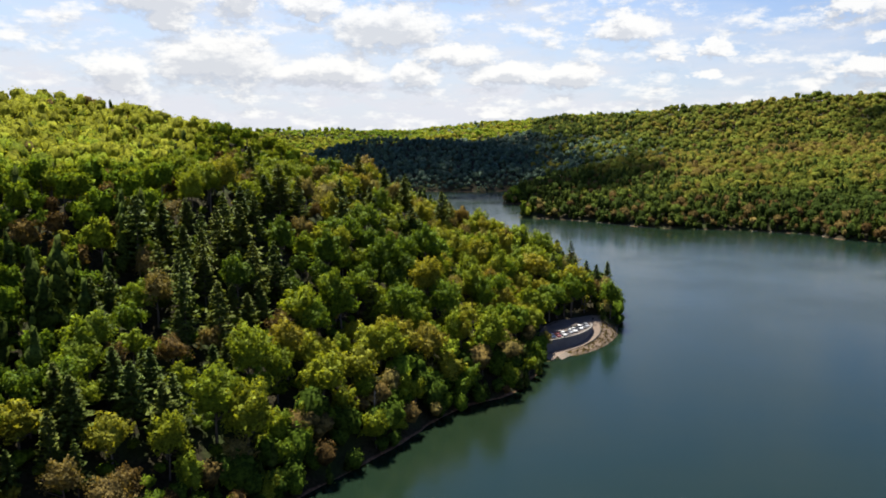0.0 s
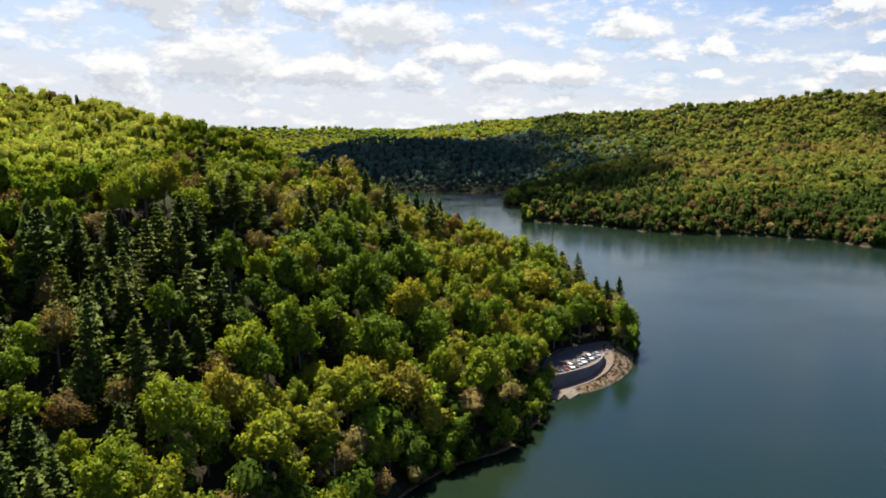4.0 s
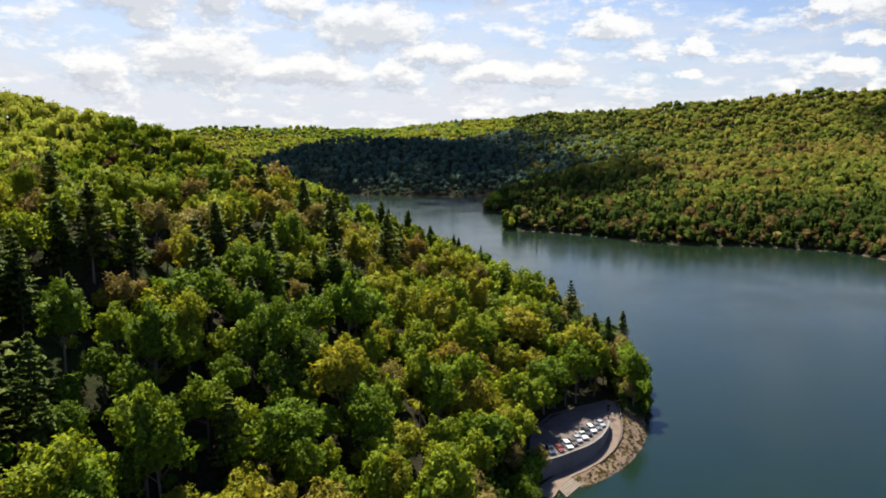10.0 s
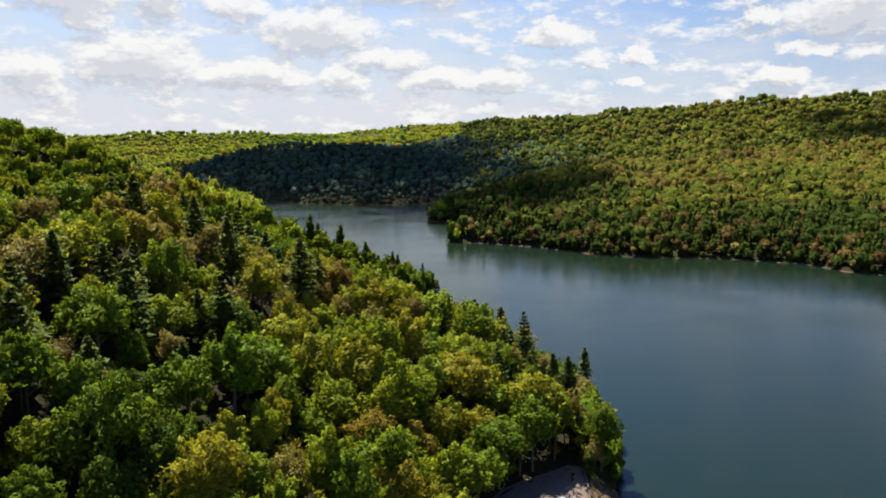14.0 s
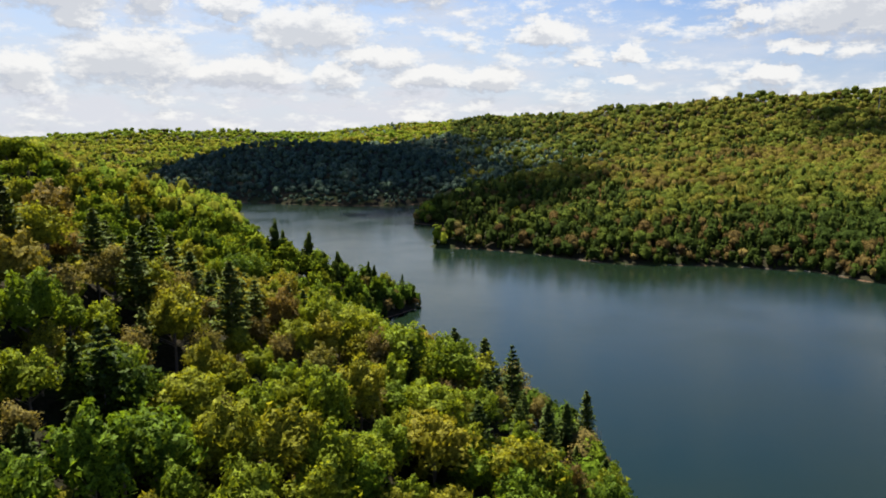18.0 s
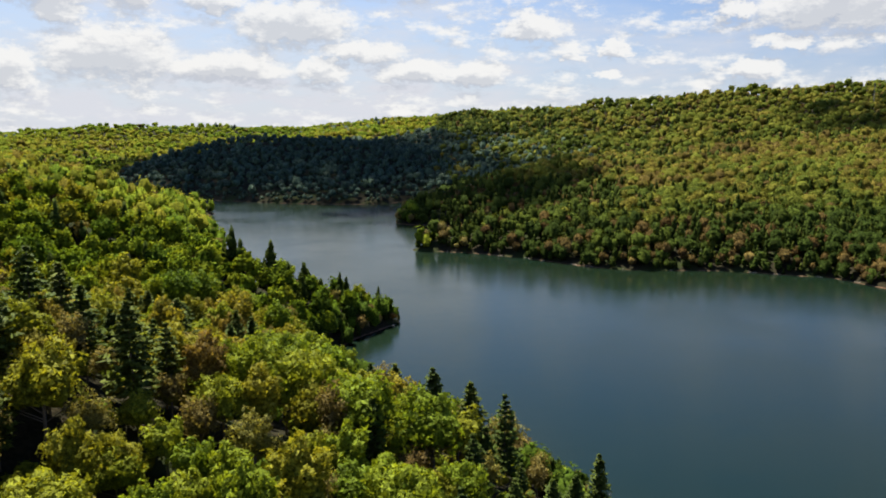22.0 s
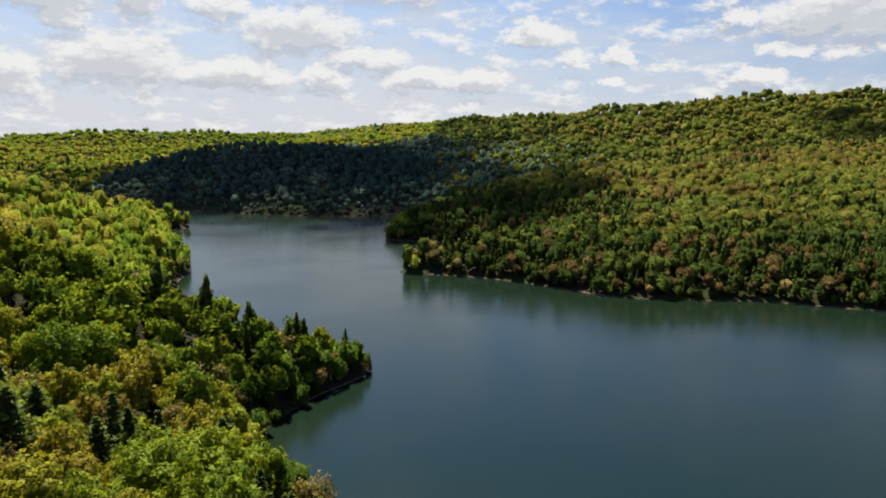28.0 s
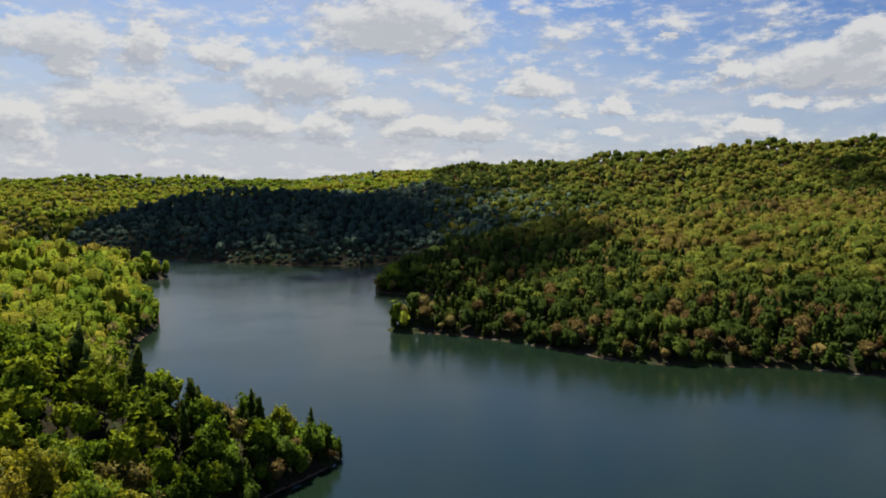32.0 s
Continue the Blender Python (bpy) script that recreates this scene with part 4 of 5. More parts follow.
forest("forest", "spring woods in mixed green and tan on the hill behind the point", sight([a[~CLOSE & ~FARTHER & CALM] for a in WEST]), HILL, 6)
forest("forest", "spring woods on the back shore of the near hill", sight([a[~CLOSE & ~FARTHER & ~CALM] for a in WEST]), MIDDLE, 26)
forest("forest", "spring woods on the far shoulder of the near hill", sight([a[FARTHER] for a in WEST]), FAR, 16, 0.9, 1.0)
forest("forest", "yellow-green spring woods with dark pines on the hill across the lake", sight([a[(EAST[1] < 960) & (EAST[2] >= 17)] for a in EAST]), MIDDLE, 8, 1.12, 0.86, 0, ACROSS)
forest("forest", "dense dark pines with a few yellow-green hardwoods on the low far shore", sight([a[PINES[2] < 17] for a in PINES]), MIDDLE, 18, 0.98, 0.88, 0.42, ACROSS)
forest("forest", "dark pine woods on the small wooded point", sight([a[POINT[2] < 30] for a in POINT]), FAR, 19, 1.05, 0.85, 0.6, ACROSS)
forest("forest", "yellow-green woods on the rising ground behind the far shore", sight([a[(EAST[1] >= 960) & ((EAST[0] > 330) | (EAST[2] >= 30))] for a in EAST]), FAR, 17, 1.10, 0.86, 0, ACROSS)
# dark-coloured trees thin out along the ridge, standing in for the cloud shade
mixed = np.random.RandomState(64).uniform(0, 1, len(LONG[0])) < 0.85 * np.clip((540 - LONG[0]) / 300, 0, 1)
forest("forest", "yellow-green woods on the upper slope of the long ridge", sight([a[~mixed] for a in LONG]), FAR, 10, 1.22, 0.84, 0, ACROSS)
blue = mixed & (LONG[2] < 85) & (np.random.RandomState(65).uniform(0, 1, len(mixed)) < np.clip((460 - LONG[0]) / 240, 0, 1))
forest("forest", "woods on the near end of the long ridge, coloured dark green for cloud shade", sight([a[mixed & ~blue] for a in LONG]), SHADE_WOOD, 20, 1.15, 0.84, 0.9, ACROSS)
forest("forest", "woods where the long ridge meets the head of the lake, coloured blue-green for haze", sight([a[blue] for a in LONG]), SHADE_WOOD, 35, 1.15, 0.84, 0.9, HAZE_SOUP)
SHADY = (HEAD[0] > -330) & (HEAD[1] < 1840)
# the blue of this hill's trees is painted haze, not a species
forest("forest", "woods on the hill at the head of the lake, coloured blue-green for haze", sight([a[SHADY] for a in HEAD]), SHADE_WOOD, 12, 1.30, 0.88, 0.9, HAZE_SOUP)
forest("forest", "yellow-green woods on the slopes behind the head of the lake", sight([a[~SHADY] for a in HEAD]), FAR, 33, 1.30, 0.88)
forest("forest", "green woods on the farthest ridges, tinted lighter in place of haze", sight(LAST), DISTANT, 14, 1.75, 0.95, 0, [LEAF_FAR, HAZE_NEEDLE, BUD_FAR, BARK])
for places, detail, seed, grow, soup in ((FRINGE, MIDDLE, 31, 0.74, SOUP_FAR), (FAR_FRINGE, FAR, 32, 0.62, ACROSS), (HEAD_FRINGE, SHADE_WOOD, 34, 0.6, HAZE_SOUP)):
    low = (places[3] < 12) & (np.arange(len(places[0])) % 5 > 1)
    forest("brush", "low green brush leaning over the waterline", sight([a[low] for a in places]), detail, seed, 1.1, grow, 0.3, soup)
UNDER = scatter(-125, 112, 70, 560, 7.6, 41, lambda x, y: clear_of_lot(x, y) & (x > -0.74 * (y - 20) - 40))
forest("undergrowth", "dim green undergrowth between the trunks on the near slope", sight([a[UNDER[3] > 6] for a in UNDER]), SHRUB, 42, 1.1, 0.42)
BEHIND = [np.concatenate(a) for a in zip(*[sight(p, False) for p in (WEST, EAST, LONG, HEAD, LAST)])]
FILL = scatter(-470, 112, -240, 560, 12.0, 51, lambda x, y: (x <= -0.74 * (y - 20) - 40) & clear_of_lot(x, y))
HOLLOW = scatter(-330, 60, 200, 560, 10.5, 52, lambda x, y: ~is_near(x, y) & clear_of_lot(x, y) & (x > -0.74 * (y - 20) - 40))
HIDDEN = ~seen_in_flight(HOLLOW[0], HOLLOW[1], HOLLOW[2])
forest("forest", "closed spring woods behind the near crest", [np.concatenate([a, b[HIDDEN]]) for a, b in zip(FILL, HOLLOW)], FAR, 53, 1.55)
forest("forest", "open woods on the backs of the ridges", BEHIND, FAR, 15, 1.3, 1.0)


# ---- clouds overhead, out of the picture, whose shadows lie on the head of the lake and on the long ridge ----
CLOUD = plain("cloud", (0.85, 0.86, 0.88), 1.0, 0, 0.01, 0.05)
CLOUD.node_tree.nodes["Principled BSDF"].inputs["Alpha"].default_value = 0.35         # thin enough for some sun to come through


def cumulus(x, y, z, wide, deep, tall, count, seed):
    """A fair-weather cloud: many billows heaped on a flat base."""
    rng = np.random.RandomState(seed)
    heap = Soup()
    for k in range(count):
        a, r = rng.uniform(0, 6.283), math.sqrt(rng.uniform(0, 1))
        puff = (0.22 + 0.16 * rng.uniform()) * min(wide, deep) * (1.05 - 0.6 * r)
        c = np.array([math.cos(a) * r * wide, math.sin(a) * r * deep, tall * (1 - r) * rng.uniform(0.1, 0.8)])
        v = c + ICO_V * puff * rng.uniform(0.75, 1.2, (12, 1)) * (1, 1, 0.7)
        v[:, 2] = np.maximum(v[:, 2], 0)
        heap.add(v + (x, y, z), ICO_F, 0)
    v, f, m, way = heap.done()
    return tagged(new("cloud", sheet("cloud", v, f, CLOUD, True)), "white heaped fair-weather cloud with a flat base", "cloud", group="clouds", kind="structure")


def above(x, y, z, up):
    """The place up metres higher on the line from the ground point to the sun."""
    return (x + sun_way.x / sun_way.z * up, y + sun_way.y / sun_way.z * up, z + up)


cumulus(*above(-60, 1550, 50, 1250), 385, 270, 130, 170, 61)
cumulus(*above(192, 1200, 30, 1250), 185, 255, 90, 110, 62)
cumulus(*above(930, 1330, 110, 1350), 190, 170, 100, 60, 63)


# ---- the car park on the point ----
def part(name, bm, mat, parent=None, label=""):
    me = bpy.data.meshes.new(name)
    bm.to_mesh(me)
    bm.free()
    for m in (mat if isinstance(mat, (list, tuple)) else [mat]):
        me.materials.append(m)
    ob = new(name, me)
    if parent is not None:
        ob.parent = parent
    return tagged(ob, label)


def prism(ring, low, high):
    """A closed block over a ring of plan points; low and high may be numbers or one number a point."""
    bm = bmesh.new()
    n = len(ring)
    lows = low if isinstance(low, (list, tuple)) else [low] * n
    highs = high if isinstance(high, (list, tuple)) else [high] * n
    a = [bm.verts.new((x, y, z)) for (x, y), z in zip(ring, lows)]
    b = [bm.verts.new((x, y, z)) for (x, y), z in zip(ring, highs)]
    bm.faces.new(list(reversed(a)))
    bm.faces.new(b)
    for i in range(n):
        j = (i + 1) % n
        bm.faces.new((a[i], a[j], b[j], b[i]))
    bmesh.ops.recalc_face_normals(bm, faces=bm.faces)
    return bm


def box_bm(sx, sy, sz, at=(0, 0, 0), bevel=0.0):
    bm = bmesh.new()
    bmesh.ops.create_cube(bm, size=1, matrix=Matrix.LocRotScale(at, None, (sx, sy, sz)))
    if bevel:
        bmesh.ops.bevel(bm, geom=bm.edges[:], offset=bevel, segments=1, affect="EDGES")
    return bm


def along(line, step):
    """Points every step metres along a line of plan points (x, y, z)."""
    p = [Vector(q) for q in line]
    out, left = [p[0].copy()], step
    for a, b in zip(p, p[1:]):
        length, done = (b - a).length, 0.0
        while length - done >= left:
            done += left
            out.append(a.lerp(b, done / length))
            left = step
        left -= length - done
    return out


def offset_line(line, d):
    """The plan line moved d metres to the right of its run."""
    p = [Vector((*q[:2], 0)) for q in line]
    out = []
    for i, q in enumerate(p):
        run = (p[min(i + 1, len(p) - 1)] - p[max(i - 1, 0)]).normalized()
        out.append((q.x + run.y * d, q.y - run.x * d))
    return out


lot = part("parking_lot", prism(LOT, LOT_Z - 0.5, LOT_Z), ASPHALT)
tagged(lot, "pale worn asphalt car park behind a concrete wall", "parking lot", kind="structure")
LINE_PAINT = plain("road_paint", (0.35, 0.34, 0.32), 0.8, 0, 2, 0.4)
WALL_LINE = [(x, y, LOT_Z) for x, y in LOT[:10]]
wall = tagged(new("retaining_wall"), "weathered grey concrete retaining wall below the car park", "wall")
WALL_CONCRETE = plain("weathered_concrete", (0.105, 0.107, 0.11), 0.85, 0, 0.8, 0.3, 0.012, (0.075, 0.075, 0.072))
posts = along(WALL_LINE, 2.6)
foot = [0.3, 0.5, 0.55, 0.6, 0.65, 0.7, 0.75, 0.8, 0.9, 1.0, 1.1, 1.2, 1.4, 1.7, 2.0, 2.3, 2.6, 3.0]
for i, (a, b) in enumerate(zip(posts, posts[1:])):
    run = (b - a).normalized()
    out = Vector((run.y, -run.x, 0))
    p, q = a + run * 0.02, b - run * 0.02
    thick = 0.45 + 0.012 * (i % 2)
    ring = [(p + out * thick).to_2d(), (q + out * thick).to_2d(), (q + out * 0.06).to_2d(), (p + out * 0.06).to_2d()]
    part("panel", prism([tuple(v) for v in ring], foot[min(i, 17)] - 0.9, LOT_Z + 0.02), WALL_CONCRETE, wall)
    ring = [(p + out * (thick + 0.09)).to_2d(), (q + out * (thick + 0.09)).to_2d(), (q - out * 0.1).to_2d(), (p - out * 0.1).to_2d()]
    part("coping", prism([tuple(v) for v in ring], LOT_Z + 0.022, LOT_Z + 0.24), CONCRETE, wall, "pale concrete coping")

# the lane below the wall, its low outer wall, and the landing steps
lane_mid = along(TRACK, 1.0)
lane = bmesh.new()
rows = []
for i, p in enumerate(lane_mid):
    run = (lane_mid[min(i + 1, len(lane_mid) - 1)] - lane_mid[max(i - 1, 0)])
    run.z = 0
    run.normalize()
    side = Vector((run.y, -run.x, 0))
    wide = 2.0 + 0.12 * math.sin(i * 0.7) + max(0, 1.6 - i * 0.11)
    rows.append([lane.verts.new(p + side * w + Vector((0, 0, h))) for w, h in ((-2.1, -0.6), (-2.05, 0.02), (0, 0.06), (wide, 0.0), (wide + 0.05, -0.7))])
for a, b in zip(rows, rows[1:]):
    for k in range(4):
        lane.faces.new((a[k], a[k + 1], b[k + 1], b[k]))
bmesh.ops.recalc_face_normals(lane, faces=lane.faces)
tagged(part("lane", lane, PATH_DIRT), "pale gravel lane ramping up beside the retaining wall", "path", kind="structure")
STAINED = plain("stained_concrete", (0.105, 0.082, 0.062), 0.9, 0, 0.9, 0.35, 0.012, (0.07, 0.055, 0.04))
parapet = tagged(new("parapet"), "low stained concrete wall along the outer edge of the lane", "wall")
outer = [(x, y, z) for (x, y), (_, _, z) in zip(offset_line(TRACK, 2.4), TRACK)][4:]
blocks = along(outer, 2.4)
for a, b in zip(blocks, blocks[1:]):
    run = (b - a).normalized()
    out = Vector((run.y, -run.x, 0)).normalized()
    p, q = a + run * 0.03, b - run * 0.03
    ring = [tuple((v + out * w).to_2d()) for v, w in ((p, 0.16), (q, 0.16), (q, -0.16), (p, -0.16))]
    part("block", prism(ring, [p.z - 0.9, q.z - 0.9, q.z - 0.9, p.z - 0.9], [p.z + 0.42, q.z + 0.42, q.z + 0.42, p.z + 0.42]), STAINED, parapet)
landing = tagged(new("landing_steps"), "broad pale concrete steps leading down into the lake", "steps")
STEP_CONCRETE = plain("pale_concrete", (0.165, 0.130, 0.098), 0.85, 0, 1.2, 0.25, 0.01, (0.12, 0.10, 0.075))
down = Vector((0.78, -0.62, 0))
run = Vector((0.62, 0.78, 0))
for k in range(5):
    at = Vector((54.3, 304.1, 0)) + down * (0.62 * k)
    ring = [tuple((at + run * u + down * v).to_2d()) for u, v in ((-4.6 - 0.25 * k, 0), (4.2, 0), (4.2, 0.57), (-4.6 - 0.25 * k, 0.57))]
    part("step", prism(ring, -1.2, 0.92 - 0.17 * k), STEP_CONCRETE, landing)

# the bare bank between the lane and the water
bank_rows = []
for i in range(12, len(lane_mid) - 4):
    n = lane_mid[i + 1] - lane_mid[i - 1]
    side = Vector((n.y, -n.x, 0)).normalized()
    bank_rows.append([(lane_mid[i].x + side.x * w, lane_mid[i].y + side.y * w) for w in np.linspace(1.6, 11.5, 12)])
flat = np.array(bank_rows).reshape(-1, 2)
flat_z = land(flat[:, 0], flat[:, 1]) + 0.14 + 0.10 * wave(flat[:, 0], flat[:, 1], 1.7, 77)
k = (np.arange(len(bank_rows) - 1)[:, None] * 12 + np.arange(11)[None]).ravel()
bank = sheet("bank", np.column_stack([flat, flat_z]), np.stack([k, k + 1, k + 13, k + 12], 1), BANK)
tagged(new("bank", bank), "bare tan earth bank sloping from the lane to the lake", "bank", kind="structure")

# rocks and tufts on the bank below the lane
rng = np.random.RandomState(41)
rocks, tufts = Soup(), Soup()
spots = []
for k in range(640):
    i = 14 + int(rng.uniform(0, 1) * (len(lane_mid) - 17))
    n = lane_mid[min(i + 1, len(lane_mid) - 1)] - lane_mid[i - 1]
    side = Vector((n.y, -n.x, 0)).normalized()
    w = rng.uniform(2.3, 10.5)
    spots.append((lane_mid[i].x + side.x * w, lane_mid[i].y + side.y * w))
spots = np.array(spots)
spot_s = shore_distance(spots[:, 0], spots[:, 1])
spot_z = land(spots[:, 0], spots[:, 1], spot_s)
for k, ((x, y), s, z) in enumerate(zip(spots, spot_s, spot_z)):
    if s < -0.6 or s > 11 or y > 352:
        continue
    if k % 2:
        r = rng.uniform(0.12, 0.42) * (1.2 if s < 1.5 else 0.7)
        rocks.add(np.array([x, y, z + 0.1 + r * 0.15]) + ICO_V * r * rng.uniform(0.6, 1.2, (12, 1)) * (1.2, 1, 0.7), ICO_F, 0)
    else:
        d = sphere_dirs(9, rng)
        d[:, 2] = np.abs(d[:, 2])
        tufts.leaves(np.array([x, y, z + 0.1]) + d * 0.42, d, 0.30, rng, 0)
v, f, m, way = rocks.done()
tagged(new("rocks", sheet("rocks", v, f, ROCK, False)), "tumbled tan rocks along the bare lake bank", "rocks", kind="stuff")
GRASS = foliage("dry_grass", [(0.13, 0.10, 0.035), (0.09, 0.095, 0.025)], 0.3, 0.8)
v, f, m, way = tufts.done()
tagged(new("grass", sheet("grass", v, f, GRASS, False)), "olive and straw tufts of grass on the bank", "grass", kind="stuff")


# ---- parked cars ----
def paint(name, color, metal=0.0):
    m, t, b = material(name)
    pos = t.nodes.new("ShaderNodeTexCoord").outputs["Object"]
    dust = noise_tex(t, pos, 1.5, 5)
    t.links.new(mix_color(t, math_node(t, "MULTIPLY", smooth(t, dust.outputs["Fac"], 0.4, 0.75), 0.18), color, (0.35, 0.31, 0.26)), b.inputs["Base Color"])
    b.inputs["Roughness"].default_value, b.inputs["Metallic"].default_value = 0.32, metal
    b.inputs["Coat Weight"].default_value = 0.4
    return m


GLASS = paint("car_glass", (0.02, 0.024, 0.028))
GLASS.node_tree.nodes["Principled BSDF"].inputs["Roughness"].default_value = 0.06
TYRE = plain("tyre_rubber", (0.02, 0.02, 0.02), 0.9)
RIM = plain("wheel_rim", (0.55, 0.55, 0.56), 0.35, 0.9)
LAMP = plain("headlamp", (0.8, 0.8, 0.78), 0.15)
TAIL = plain("tail_lamp", (0.35, 0.02, 0.02), 0.2)
BUMPER = plain("bumper_plastic", (0.04, 0.04, 0.042), 0.6)


def side_block(profile, half, inset=None, bevel=0.05):
    """A body pressed from a side profile (y along the car, z up), narrower towards the top where inset says so."""
    bm = bmesh.new()
    left, right = [], []
    for y, z in profile:
        w = half - (inset(z) if inset else 0)
        left.append(bm.verts.new((-w, y, z)))
        right.append(bm.verts.new((w, y, z)))
    bm.faces.new(left)
    bm.faces.new(list(reversed(right)))
    for i in range(len(profile)):
        j = (i + 1) % len(profile)
        bm.faces.new((left[j], left[i], right[i], right[j]))
    bmesh.ops.recalc_face_normals(bm, faces=bm.faces)
    if bevel:
        bmesh.ops.bevel(bm, geom=bm.edges[:], offset=bevel, segments=2, affect="EDGES", clamp_overlap=True)
    return bm


def wheel(parent, x, y, r):
    for name, rad, width, mat in (("tyre", r, 0.22, TYRE), ("rim", r * 0.62, 0.235, RIM)):
        bm = bmesh.new()
        bmesh.ops.create_cone(bm, cap_ends=True, segments=16, radius1=rad, radius2=rad, depth=width, matrix=Matrix.Translation((x, y, r)) @ Euler((0, radians(90), 0)).to_matrix().to_4x4())
        if name == "tyre":
            bmesh.ops.bevel(bm, geom=bm.edges[:], offset=0.03, segments=1, affect="EDGES")
            hold = part("wheel", bm, mat, parent)
        else:
            part(name, bm, mat, hold)


def car(kind, color_mat, label, m):
    """kind: sedan, suv or pickup, about 4.6 to 5.4 m long, its nose towards -y."""
    root = tagged(new("car"), label, "car", group="cars parked along the wall")
    size = {"sedan": (4.6, 0.89, 0.92, 1.43), "suv": (4.7, 0.94, 1.05, 1.72), "pickup": (5.4, 0.97, 1.08, 1.80)}[kind]
    length, half, belt, roof = size
    h = length / 2
    low = 0.28 if kind == "sedan" else 0.36
    body = [(-h, low + 0.08), (-h + 0.05, belt - 0.30), (-h + 0.25, belt - 0.14), (-h + 1.25, belt), (h - 0.5, belt), (h - 0.06, belt - 0.06), (h, low + 0.30), (h - 0.08, low), (-h + 0.15, low)]
    part("body", side_block(body, half, lambda z: 0.05 if z > belt - 0.2 else 0.0, 0.07), color_mat, root)
    back = {"sedan": (1.15, 1.95), "suv": (2.05, 2.28), "pickup": (0.55, 0.72)}[kind]
    glass = [(-0.98, belt - 0.02), (-0.30, roof - 0.05), (back[0], roof - 0.05), (back[1], belt - 0.02)]
    part("windows", side_block(glass, half - 0.08, lambda z: (z - belt) * 0.26, 0.03), GLASS, root, "dark tinted windows")
    top = [(-0.42, roof - 0.08), (-0.22, roof), (back[0] - 0.12, roof + 0.01), (back[0] + 0.10, roof - 0.08)]
    part("roof", side_block(top, half - 0.06, lambda z: (z - belt) * 0.26, 0.03), color_mat, root)
    for x in (-1, 1):
        for y0, y1 in ((-0.98, -0.30), (back[1], back[0])):
            bm = bmesh.new()
            a, b = Vector((x * (half - 0.075), y0, belt)), Vector((x * (half - 0.075 - (roof - belt) * 0.26), y1, roof - 0.04))
            d = Vector((x * 0.012, 0, 0.0))
            q = [bm.verts.new(v) for v in (a + d, a + d + Vector((0, 0.10, 0)), b + d + Vector((0, 0.10, 0)), b + d, a - d, a - d + Vector((0, 0.10, 0)), b - d + Vector((0, 0.10, 0)), b - d)]
            for f in ((0, 1, 2, 3), (7, 6, 5, 4), (0, 4, 5, 1), (1, 5, 6, 2), (2, 6, 7, 3), (3, 7, 4, 0)):
                bm.faces.new([q[i] for i in f])
            part("pillar", bm, color_mat, root)
        part("mirror", box_bm(0.2, 0.1, 0.14, (x * (half + 0.08), -0.72, belt + 0.06), 0.03), color_mat, root)
        part("headlight", box_bm(0.36, 0.12, 0.16, (x * (half - 0.26), -h + 0.07, belt - 0.30), 0.03), LAMP, root, "clear headlight")
        part("tail_light", box_bm(0.28, 0.1, 0.22, (x * (half - 0.2), h - 0.05, belt - 0.24), 0.03), TAIL, root, "red tail light")
        for y in (-h + 0.88, h - 0.98):
            wheel(root, x * (half - 0.10), y, 0.33 if kind == "sedan" else 0.38)
    part("bumper", box_bm(half * 1.85, 0.16, 0.2, (0, -h + 0.02, low + 0.16), 0.05), BUMPER, root)
    part("bumper", box_bm(half * 1.85, 0.16, 0.2, (0, h - 0.04, low + 0.16), 0.05), BUMPER, root)
    if kind == "pickup":
        part("cargo_bed", box_bm(half * 1.62, 1.75, 0.06, (0, h - 1.05, belt + 0.028), 0.01), BUMPER, root, "dark open cargo bed")
    root.matrix_basis = m
    return root


WHITE, SILVER = paint("white_paint", (0.62, 0.62, 0.61)), paint("silver_paint", (0.40, 0.41, 0.43), 0.4)
BROWN, BLACK = paint("bronze_paint", (0.10, 0.08, 0.065), 0.3), paint("black_paint", (0.02, 0.021, 0.024))
RED, BLUE, GREY = paint("red_paint", (0.13, 0.012, 0.012)), paint("blue_paint", (0.025, 0.045, 0.10)), paint("grey_paint", (0.16, 0.165, 0.17), 0.4)
row_start, row_run = Vector((56.9, 316.5, LOT_Z)), Vector((0.651, 0.759, 0))
ROW = [("suv", WHITE, "clean white SUV parked nose to the wall"), ("sedan", BROWN, "dark bronze sedan parked nose to the wall"), ("sedan", SILVER, "silver sedan parked nose to the wall"),
       ("pickup", WHITE, "large white pickup parked nose to the wall"), ("suv", BLACK, "black SUV parked nose to the wall"), ("suv", WHITE, "white SUV beside darker cars at the wall"),
       ("sedan", GREY, "mid-grey sedan parked nose to the wall"), ("sedan", SILVER, "pale silver sedan at the end of the row")]
for i, (kind, mat, words) in enumerate(ROW):
    p = row_start + row_run * (2.95 * i)
    car(kind, mat, words, pose(p.x, p.y, p.z, 0, 0, 16 + 2.0 * math.sin(i * 2.3)))
    # the bay's painted line
    q = p + row_run * 1.48
    bm = box_bm(0.12, 4.6, 0.008, (0, 0, 0.008))
    ob = part("bay_line", bm, LINE_PAINT)
    tagged(ob, "worn white painted bay line", "road marking", group="bay lines", kind="structure")
    ob.matrix_basis = pose(q.x, q.y, q.z, 0, 0, 16)
car("sedan", RED, "dark red sedan in the shade beside the row", pose(54.3, 314.7, LOT_Z, 0, 0, 14))
car("suv", BLUE, "blue SUV with a pale roof in the shade", pose(51.4, 313.3, LOT_Z, 0, 0, 12))
car("sedan", RED, "bright red hatchback half hidden under the trees", pose(48.4, 311.4, LOT_Z, 0, 0, 10))


# ---- small things: drift logs on the far shore, a bare snag, a mast on the ridge ----
DEADWOOD = plain("dead_wood", (0.30, 0.25, 0.20), 0.9, 0, 2.0, 0.3, 0.02)
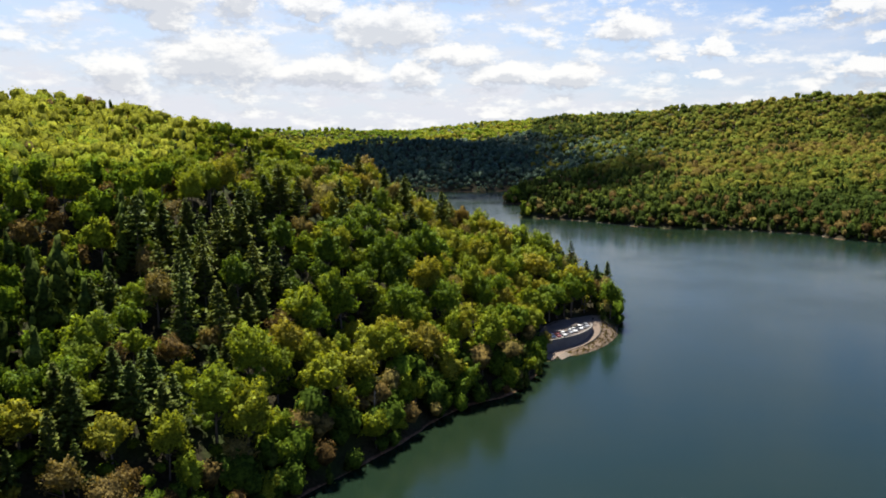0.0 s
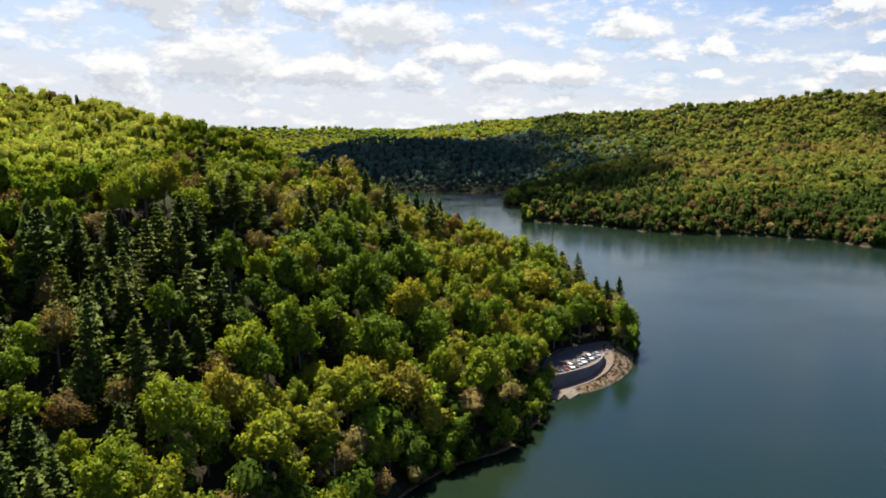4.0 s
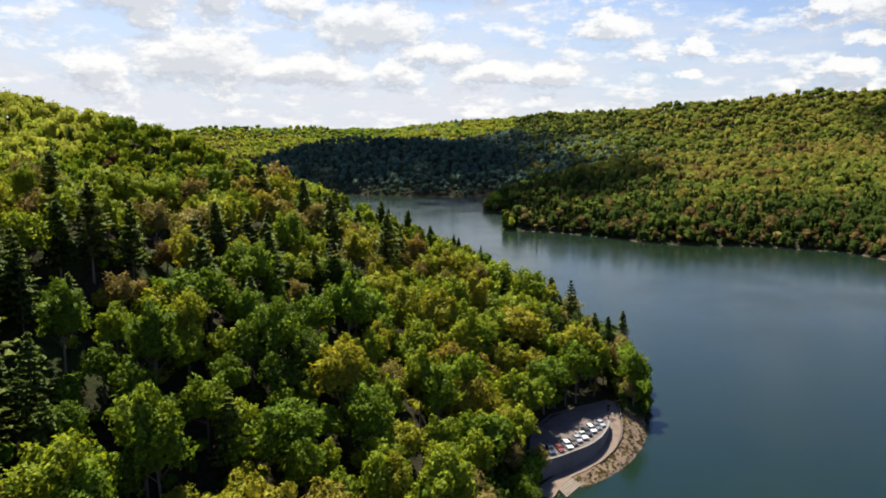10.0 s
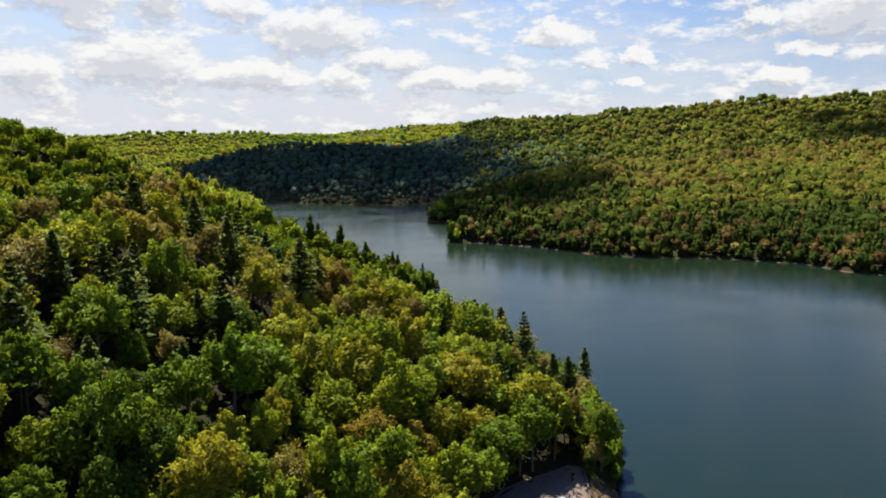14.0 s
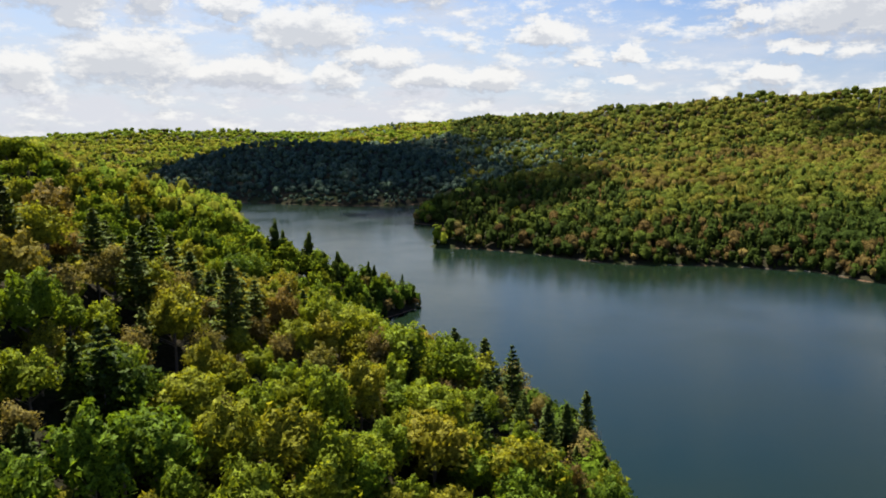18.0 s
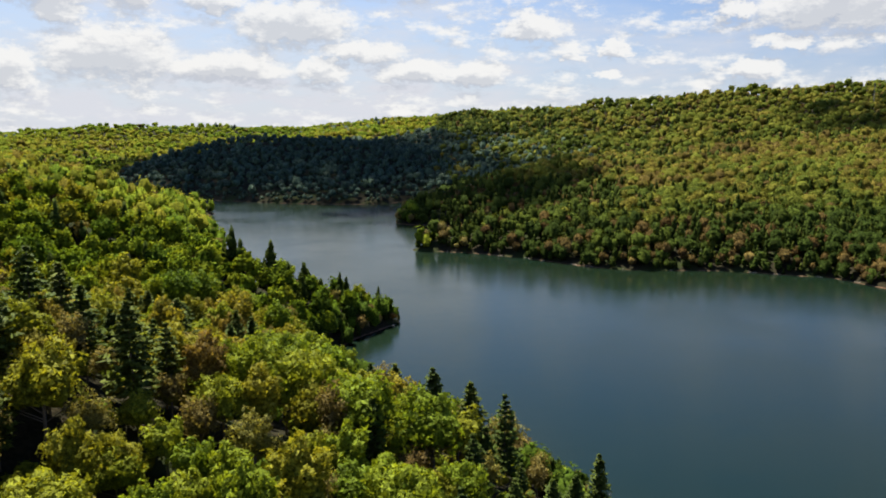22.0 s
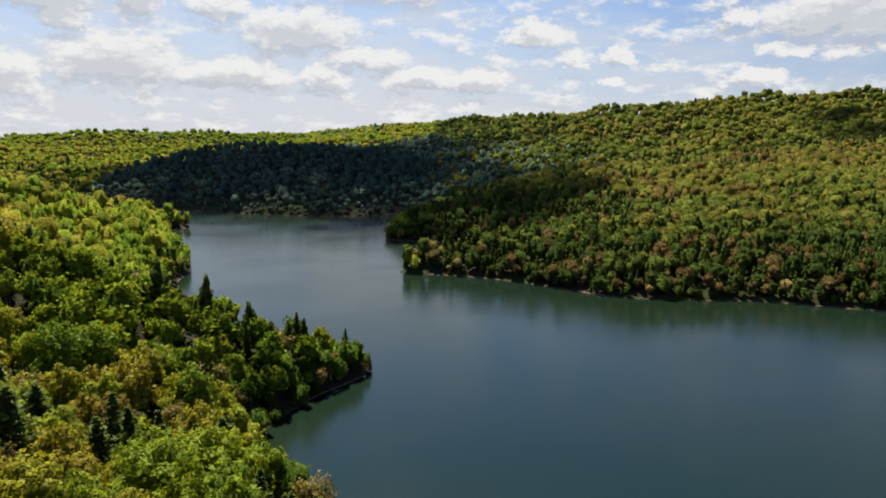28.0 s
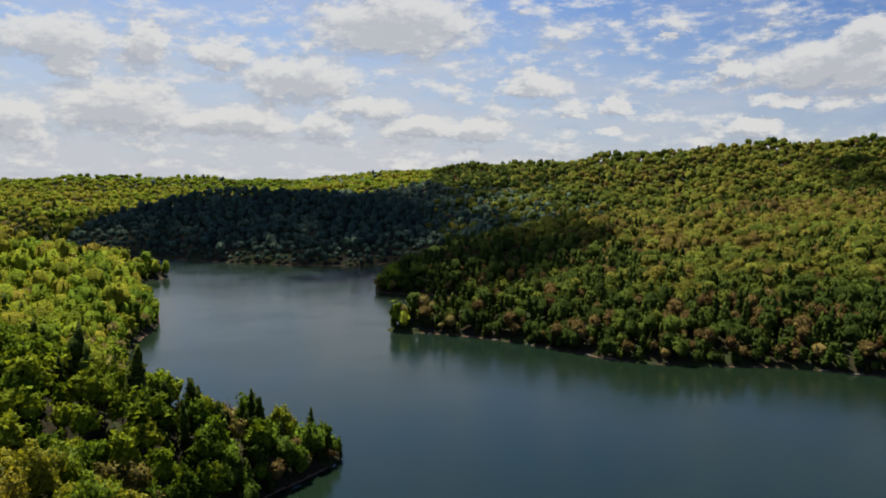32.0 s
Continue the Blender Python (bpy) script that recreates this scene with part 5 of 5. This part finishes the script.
STEEL = plain("galvanised_steel", (0.30, 0.30, 0.31), 0.5, 0.7)


def taper(a, b, ra, rb, sides=7):
    soup = Soup()
    soup.limb(a, b, ra, rb, sides)
    v, f, m, way = soup.done()
    bm = bmesh.new()
    vs = [bm.verts.new(p) for p in v]
    for tri in f:
        bm.faces.new([vs[i] for i in tri])
    bm.faces.new(list(reversed(vs[:sides])))
    bm.faces.new(vs[sides:])
    return bm


rng = np.random.RandomState(77)
for k, (x, y) in enumerate([(120, 824.5), (158, 801.5), (176, 786), (186, 775.5), (203, 757), (212, 747.5), (233, 735.5), (262, 726.5), (315, 710.5), (328, 702), (350, 690), (363, 670)]):
    turn, long = rng.uniform(-0.5, 0.5) + (-0.7 if k % 3 else 0.4), rng.uniform(3.5, 7.5)
    log = part("log", taper((-long / 2, 0, 0.2), (long / 2, 0, 0.28), 0.24, 0.13), DEADWOOD)
    tagged(log, "bleached drift log stranded on the red earth bank", "log", group="drift logs")
    log.matrix_basis = Matrix.Translation((x, y, 0.12)) @ Euler((0, 0.04, turn)).to_matrix().to_4x4()
    stub = part("branch_stub", taper((long * 0.1, 0, 0.25), (long * 0.16, 0.7, 0.75), 0.07, 0.03, 5), DEADWOOD, log)

for x, y, high, seed in ((99.0, 399.0, 13.0, 5), (103.0, 414.0, 10.0, 6), (-20.0, 214.0, 12.0, 7)):
    rng = np.random.RandomState(seed)
    z = float(land(np.array([x]), np.array([y]))[0])
    snag = tagged(new("dead_tree"), "bare grey snag leaning at the water's edge", "tree", group="snags")
    part("trunk", taper((0, 0, -0.8), (0.5, -0.3, high), 0.20, 0.04), DEADWOOD, snag)
    for k in range(7):
        u, a = rng.uniform(0.4, 0.95), rng.uniform(0, 6.283)
        l = rng.uniform(1.0, 2.6) * (1.2 - u)
        p = (0.5 * u, -0.3 * u, high * u)
        part("limb", taper(p, (p[0] + math.cos(a) * l * 1.5, p[1] + math.sin(a) * l * 1.5, p[2] + l), 0.06, 0.015, 5), DEADWOOD, snag)
    snag.matrix_basis = pose(x, y, z)

mast = tagged(new("radio_mast"), "thin grey lattice mast standing on the wooded ridge", "mast")
mx, my = 968.0, 1452.0
mz = float(land(np.array([mx]), np.array([my]))[0])
for k in range(3):
    a = k * 2.094
    part("leg", taper((math.cos(a) * 1.1, math.sin(a) * 1.1, -1), (math.cos(a) * 0.35, math.sin(a) * 0.35, 46), 0.22, 0.16, 5), STEEL, mast)
for k in range(12):
    z0, r = 3 + k * 3.6, 1.1 - 0.75 * (3 + k * 3.6) / 46
    for j in range(3):
        a, b = j * 2.094, (j + 1) * 2.094
        part("brace", taper((math.cos(a) * r, math.sin(a) * r, z0), (math.cos(b) * r, math.sin(b) * r, z0 + 1.8), 0.08, 0.08, 4), STEEL, mast)
mast.matrix_basis = pose(mx, my, mz)
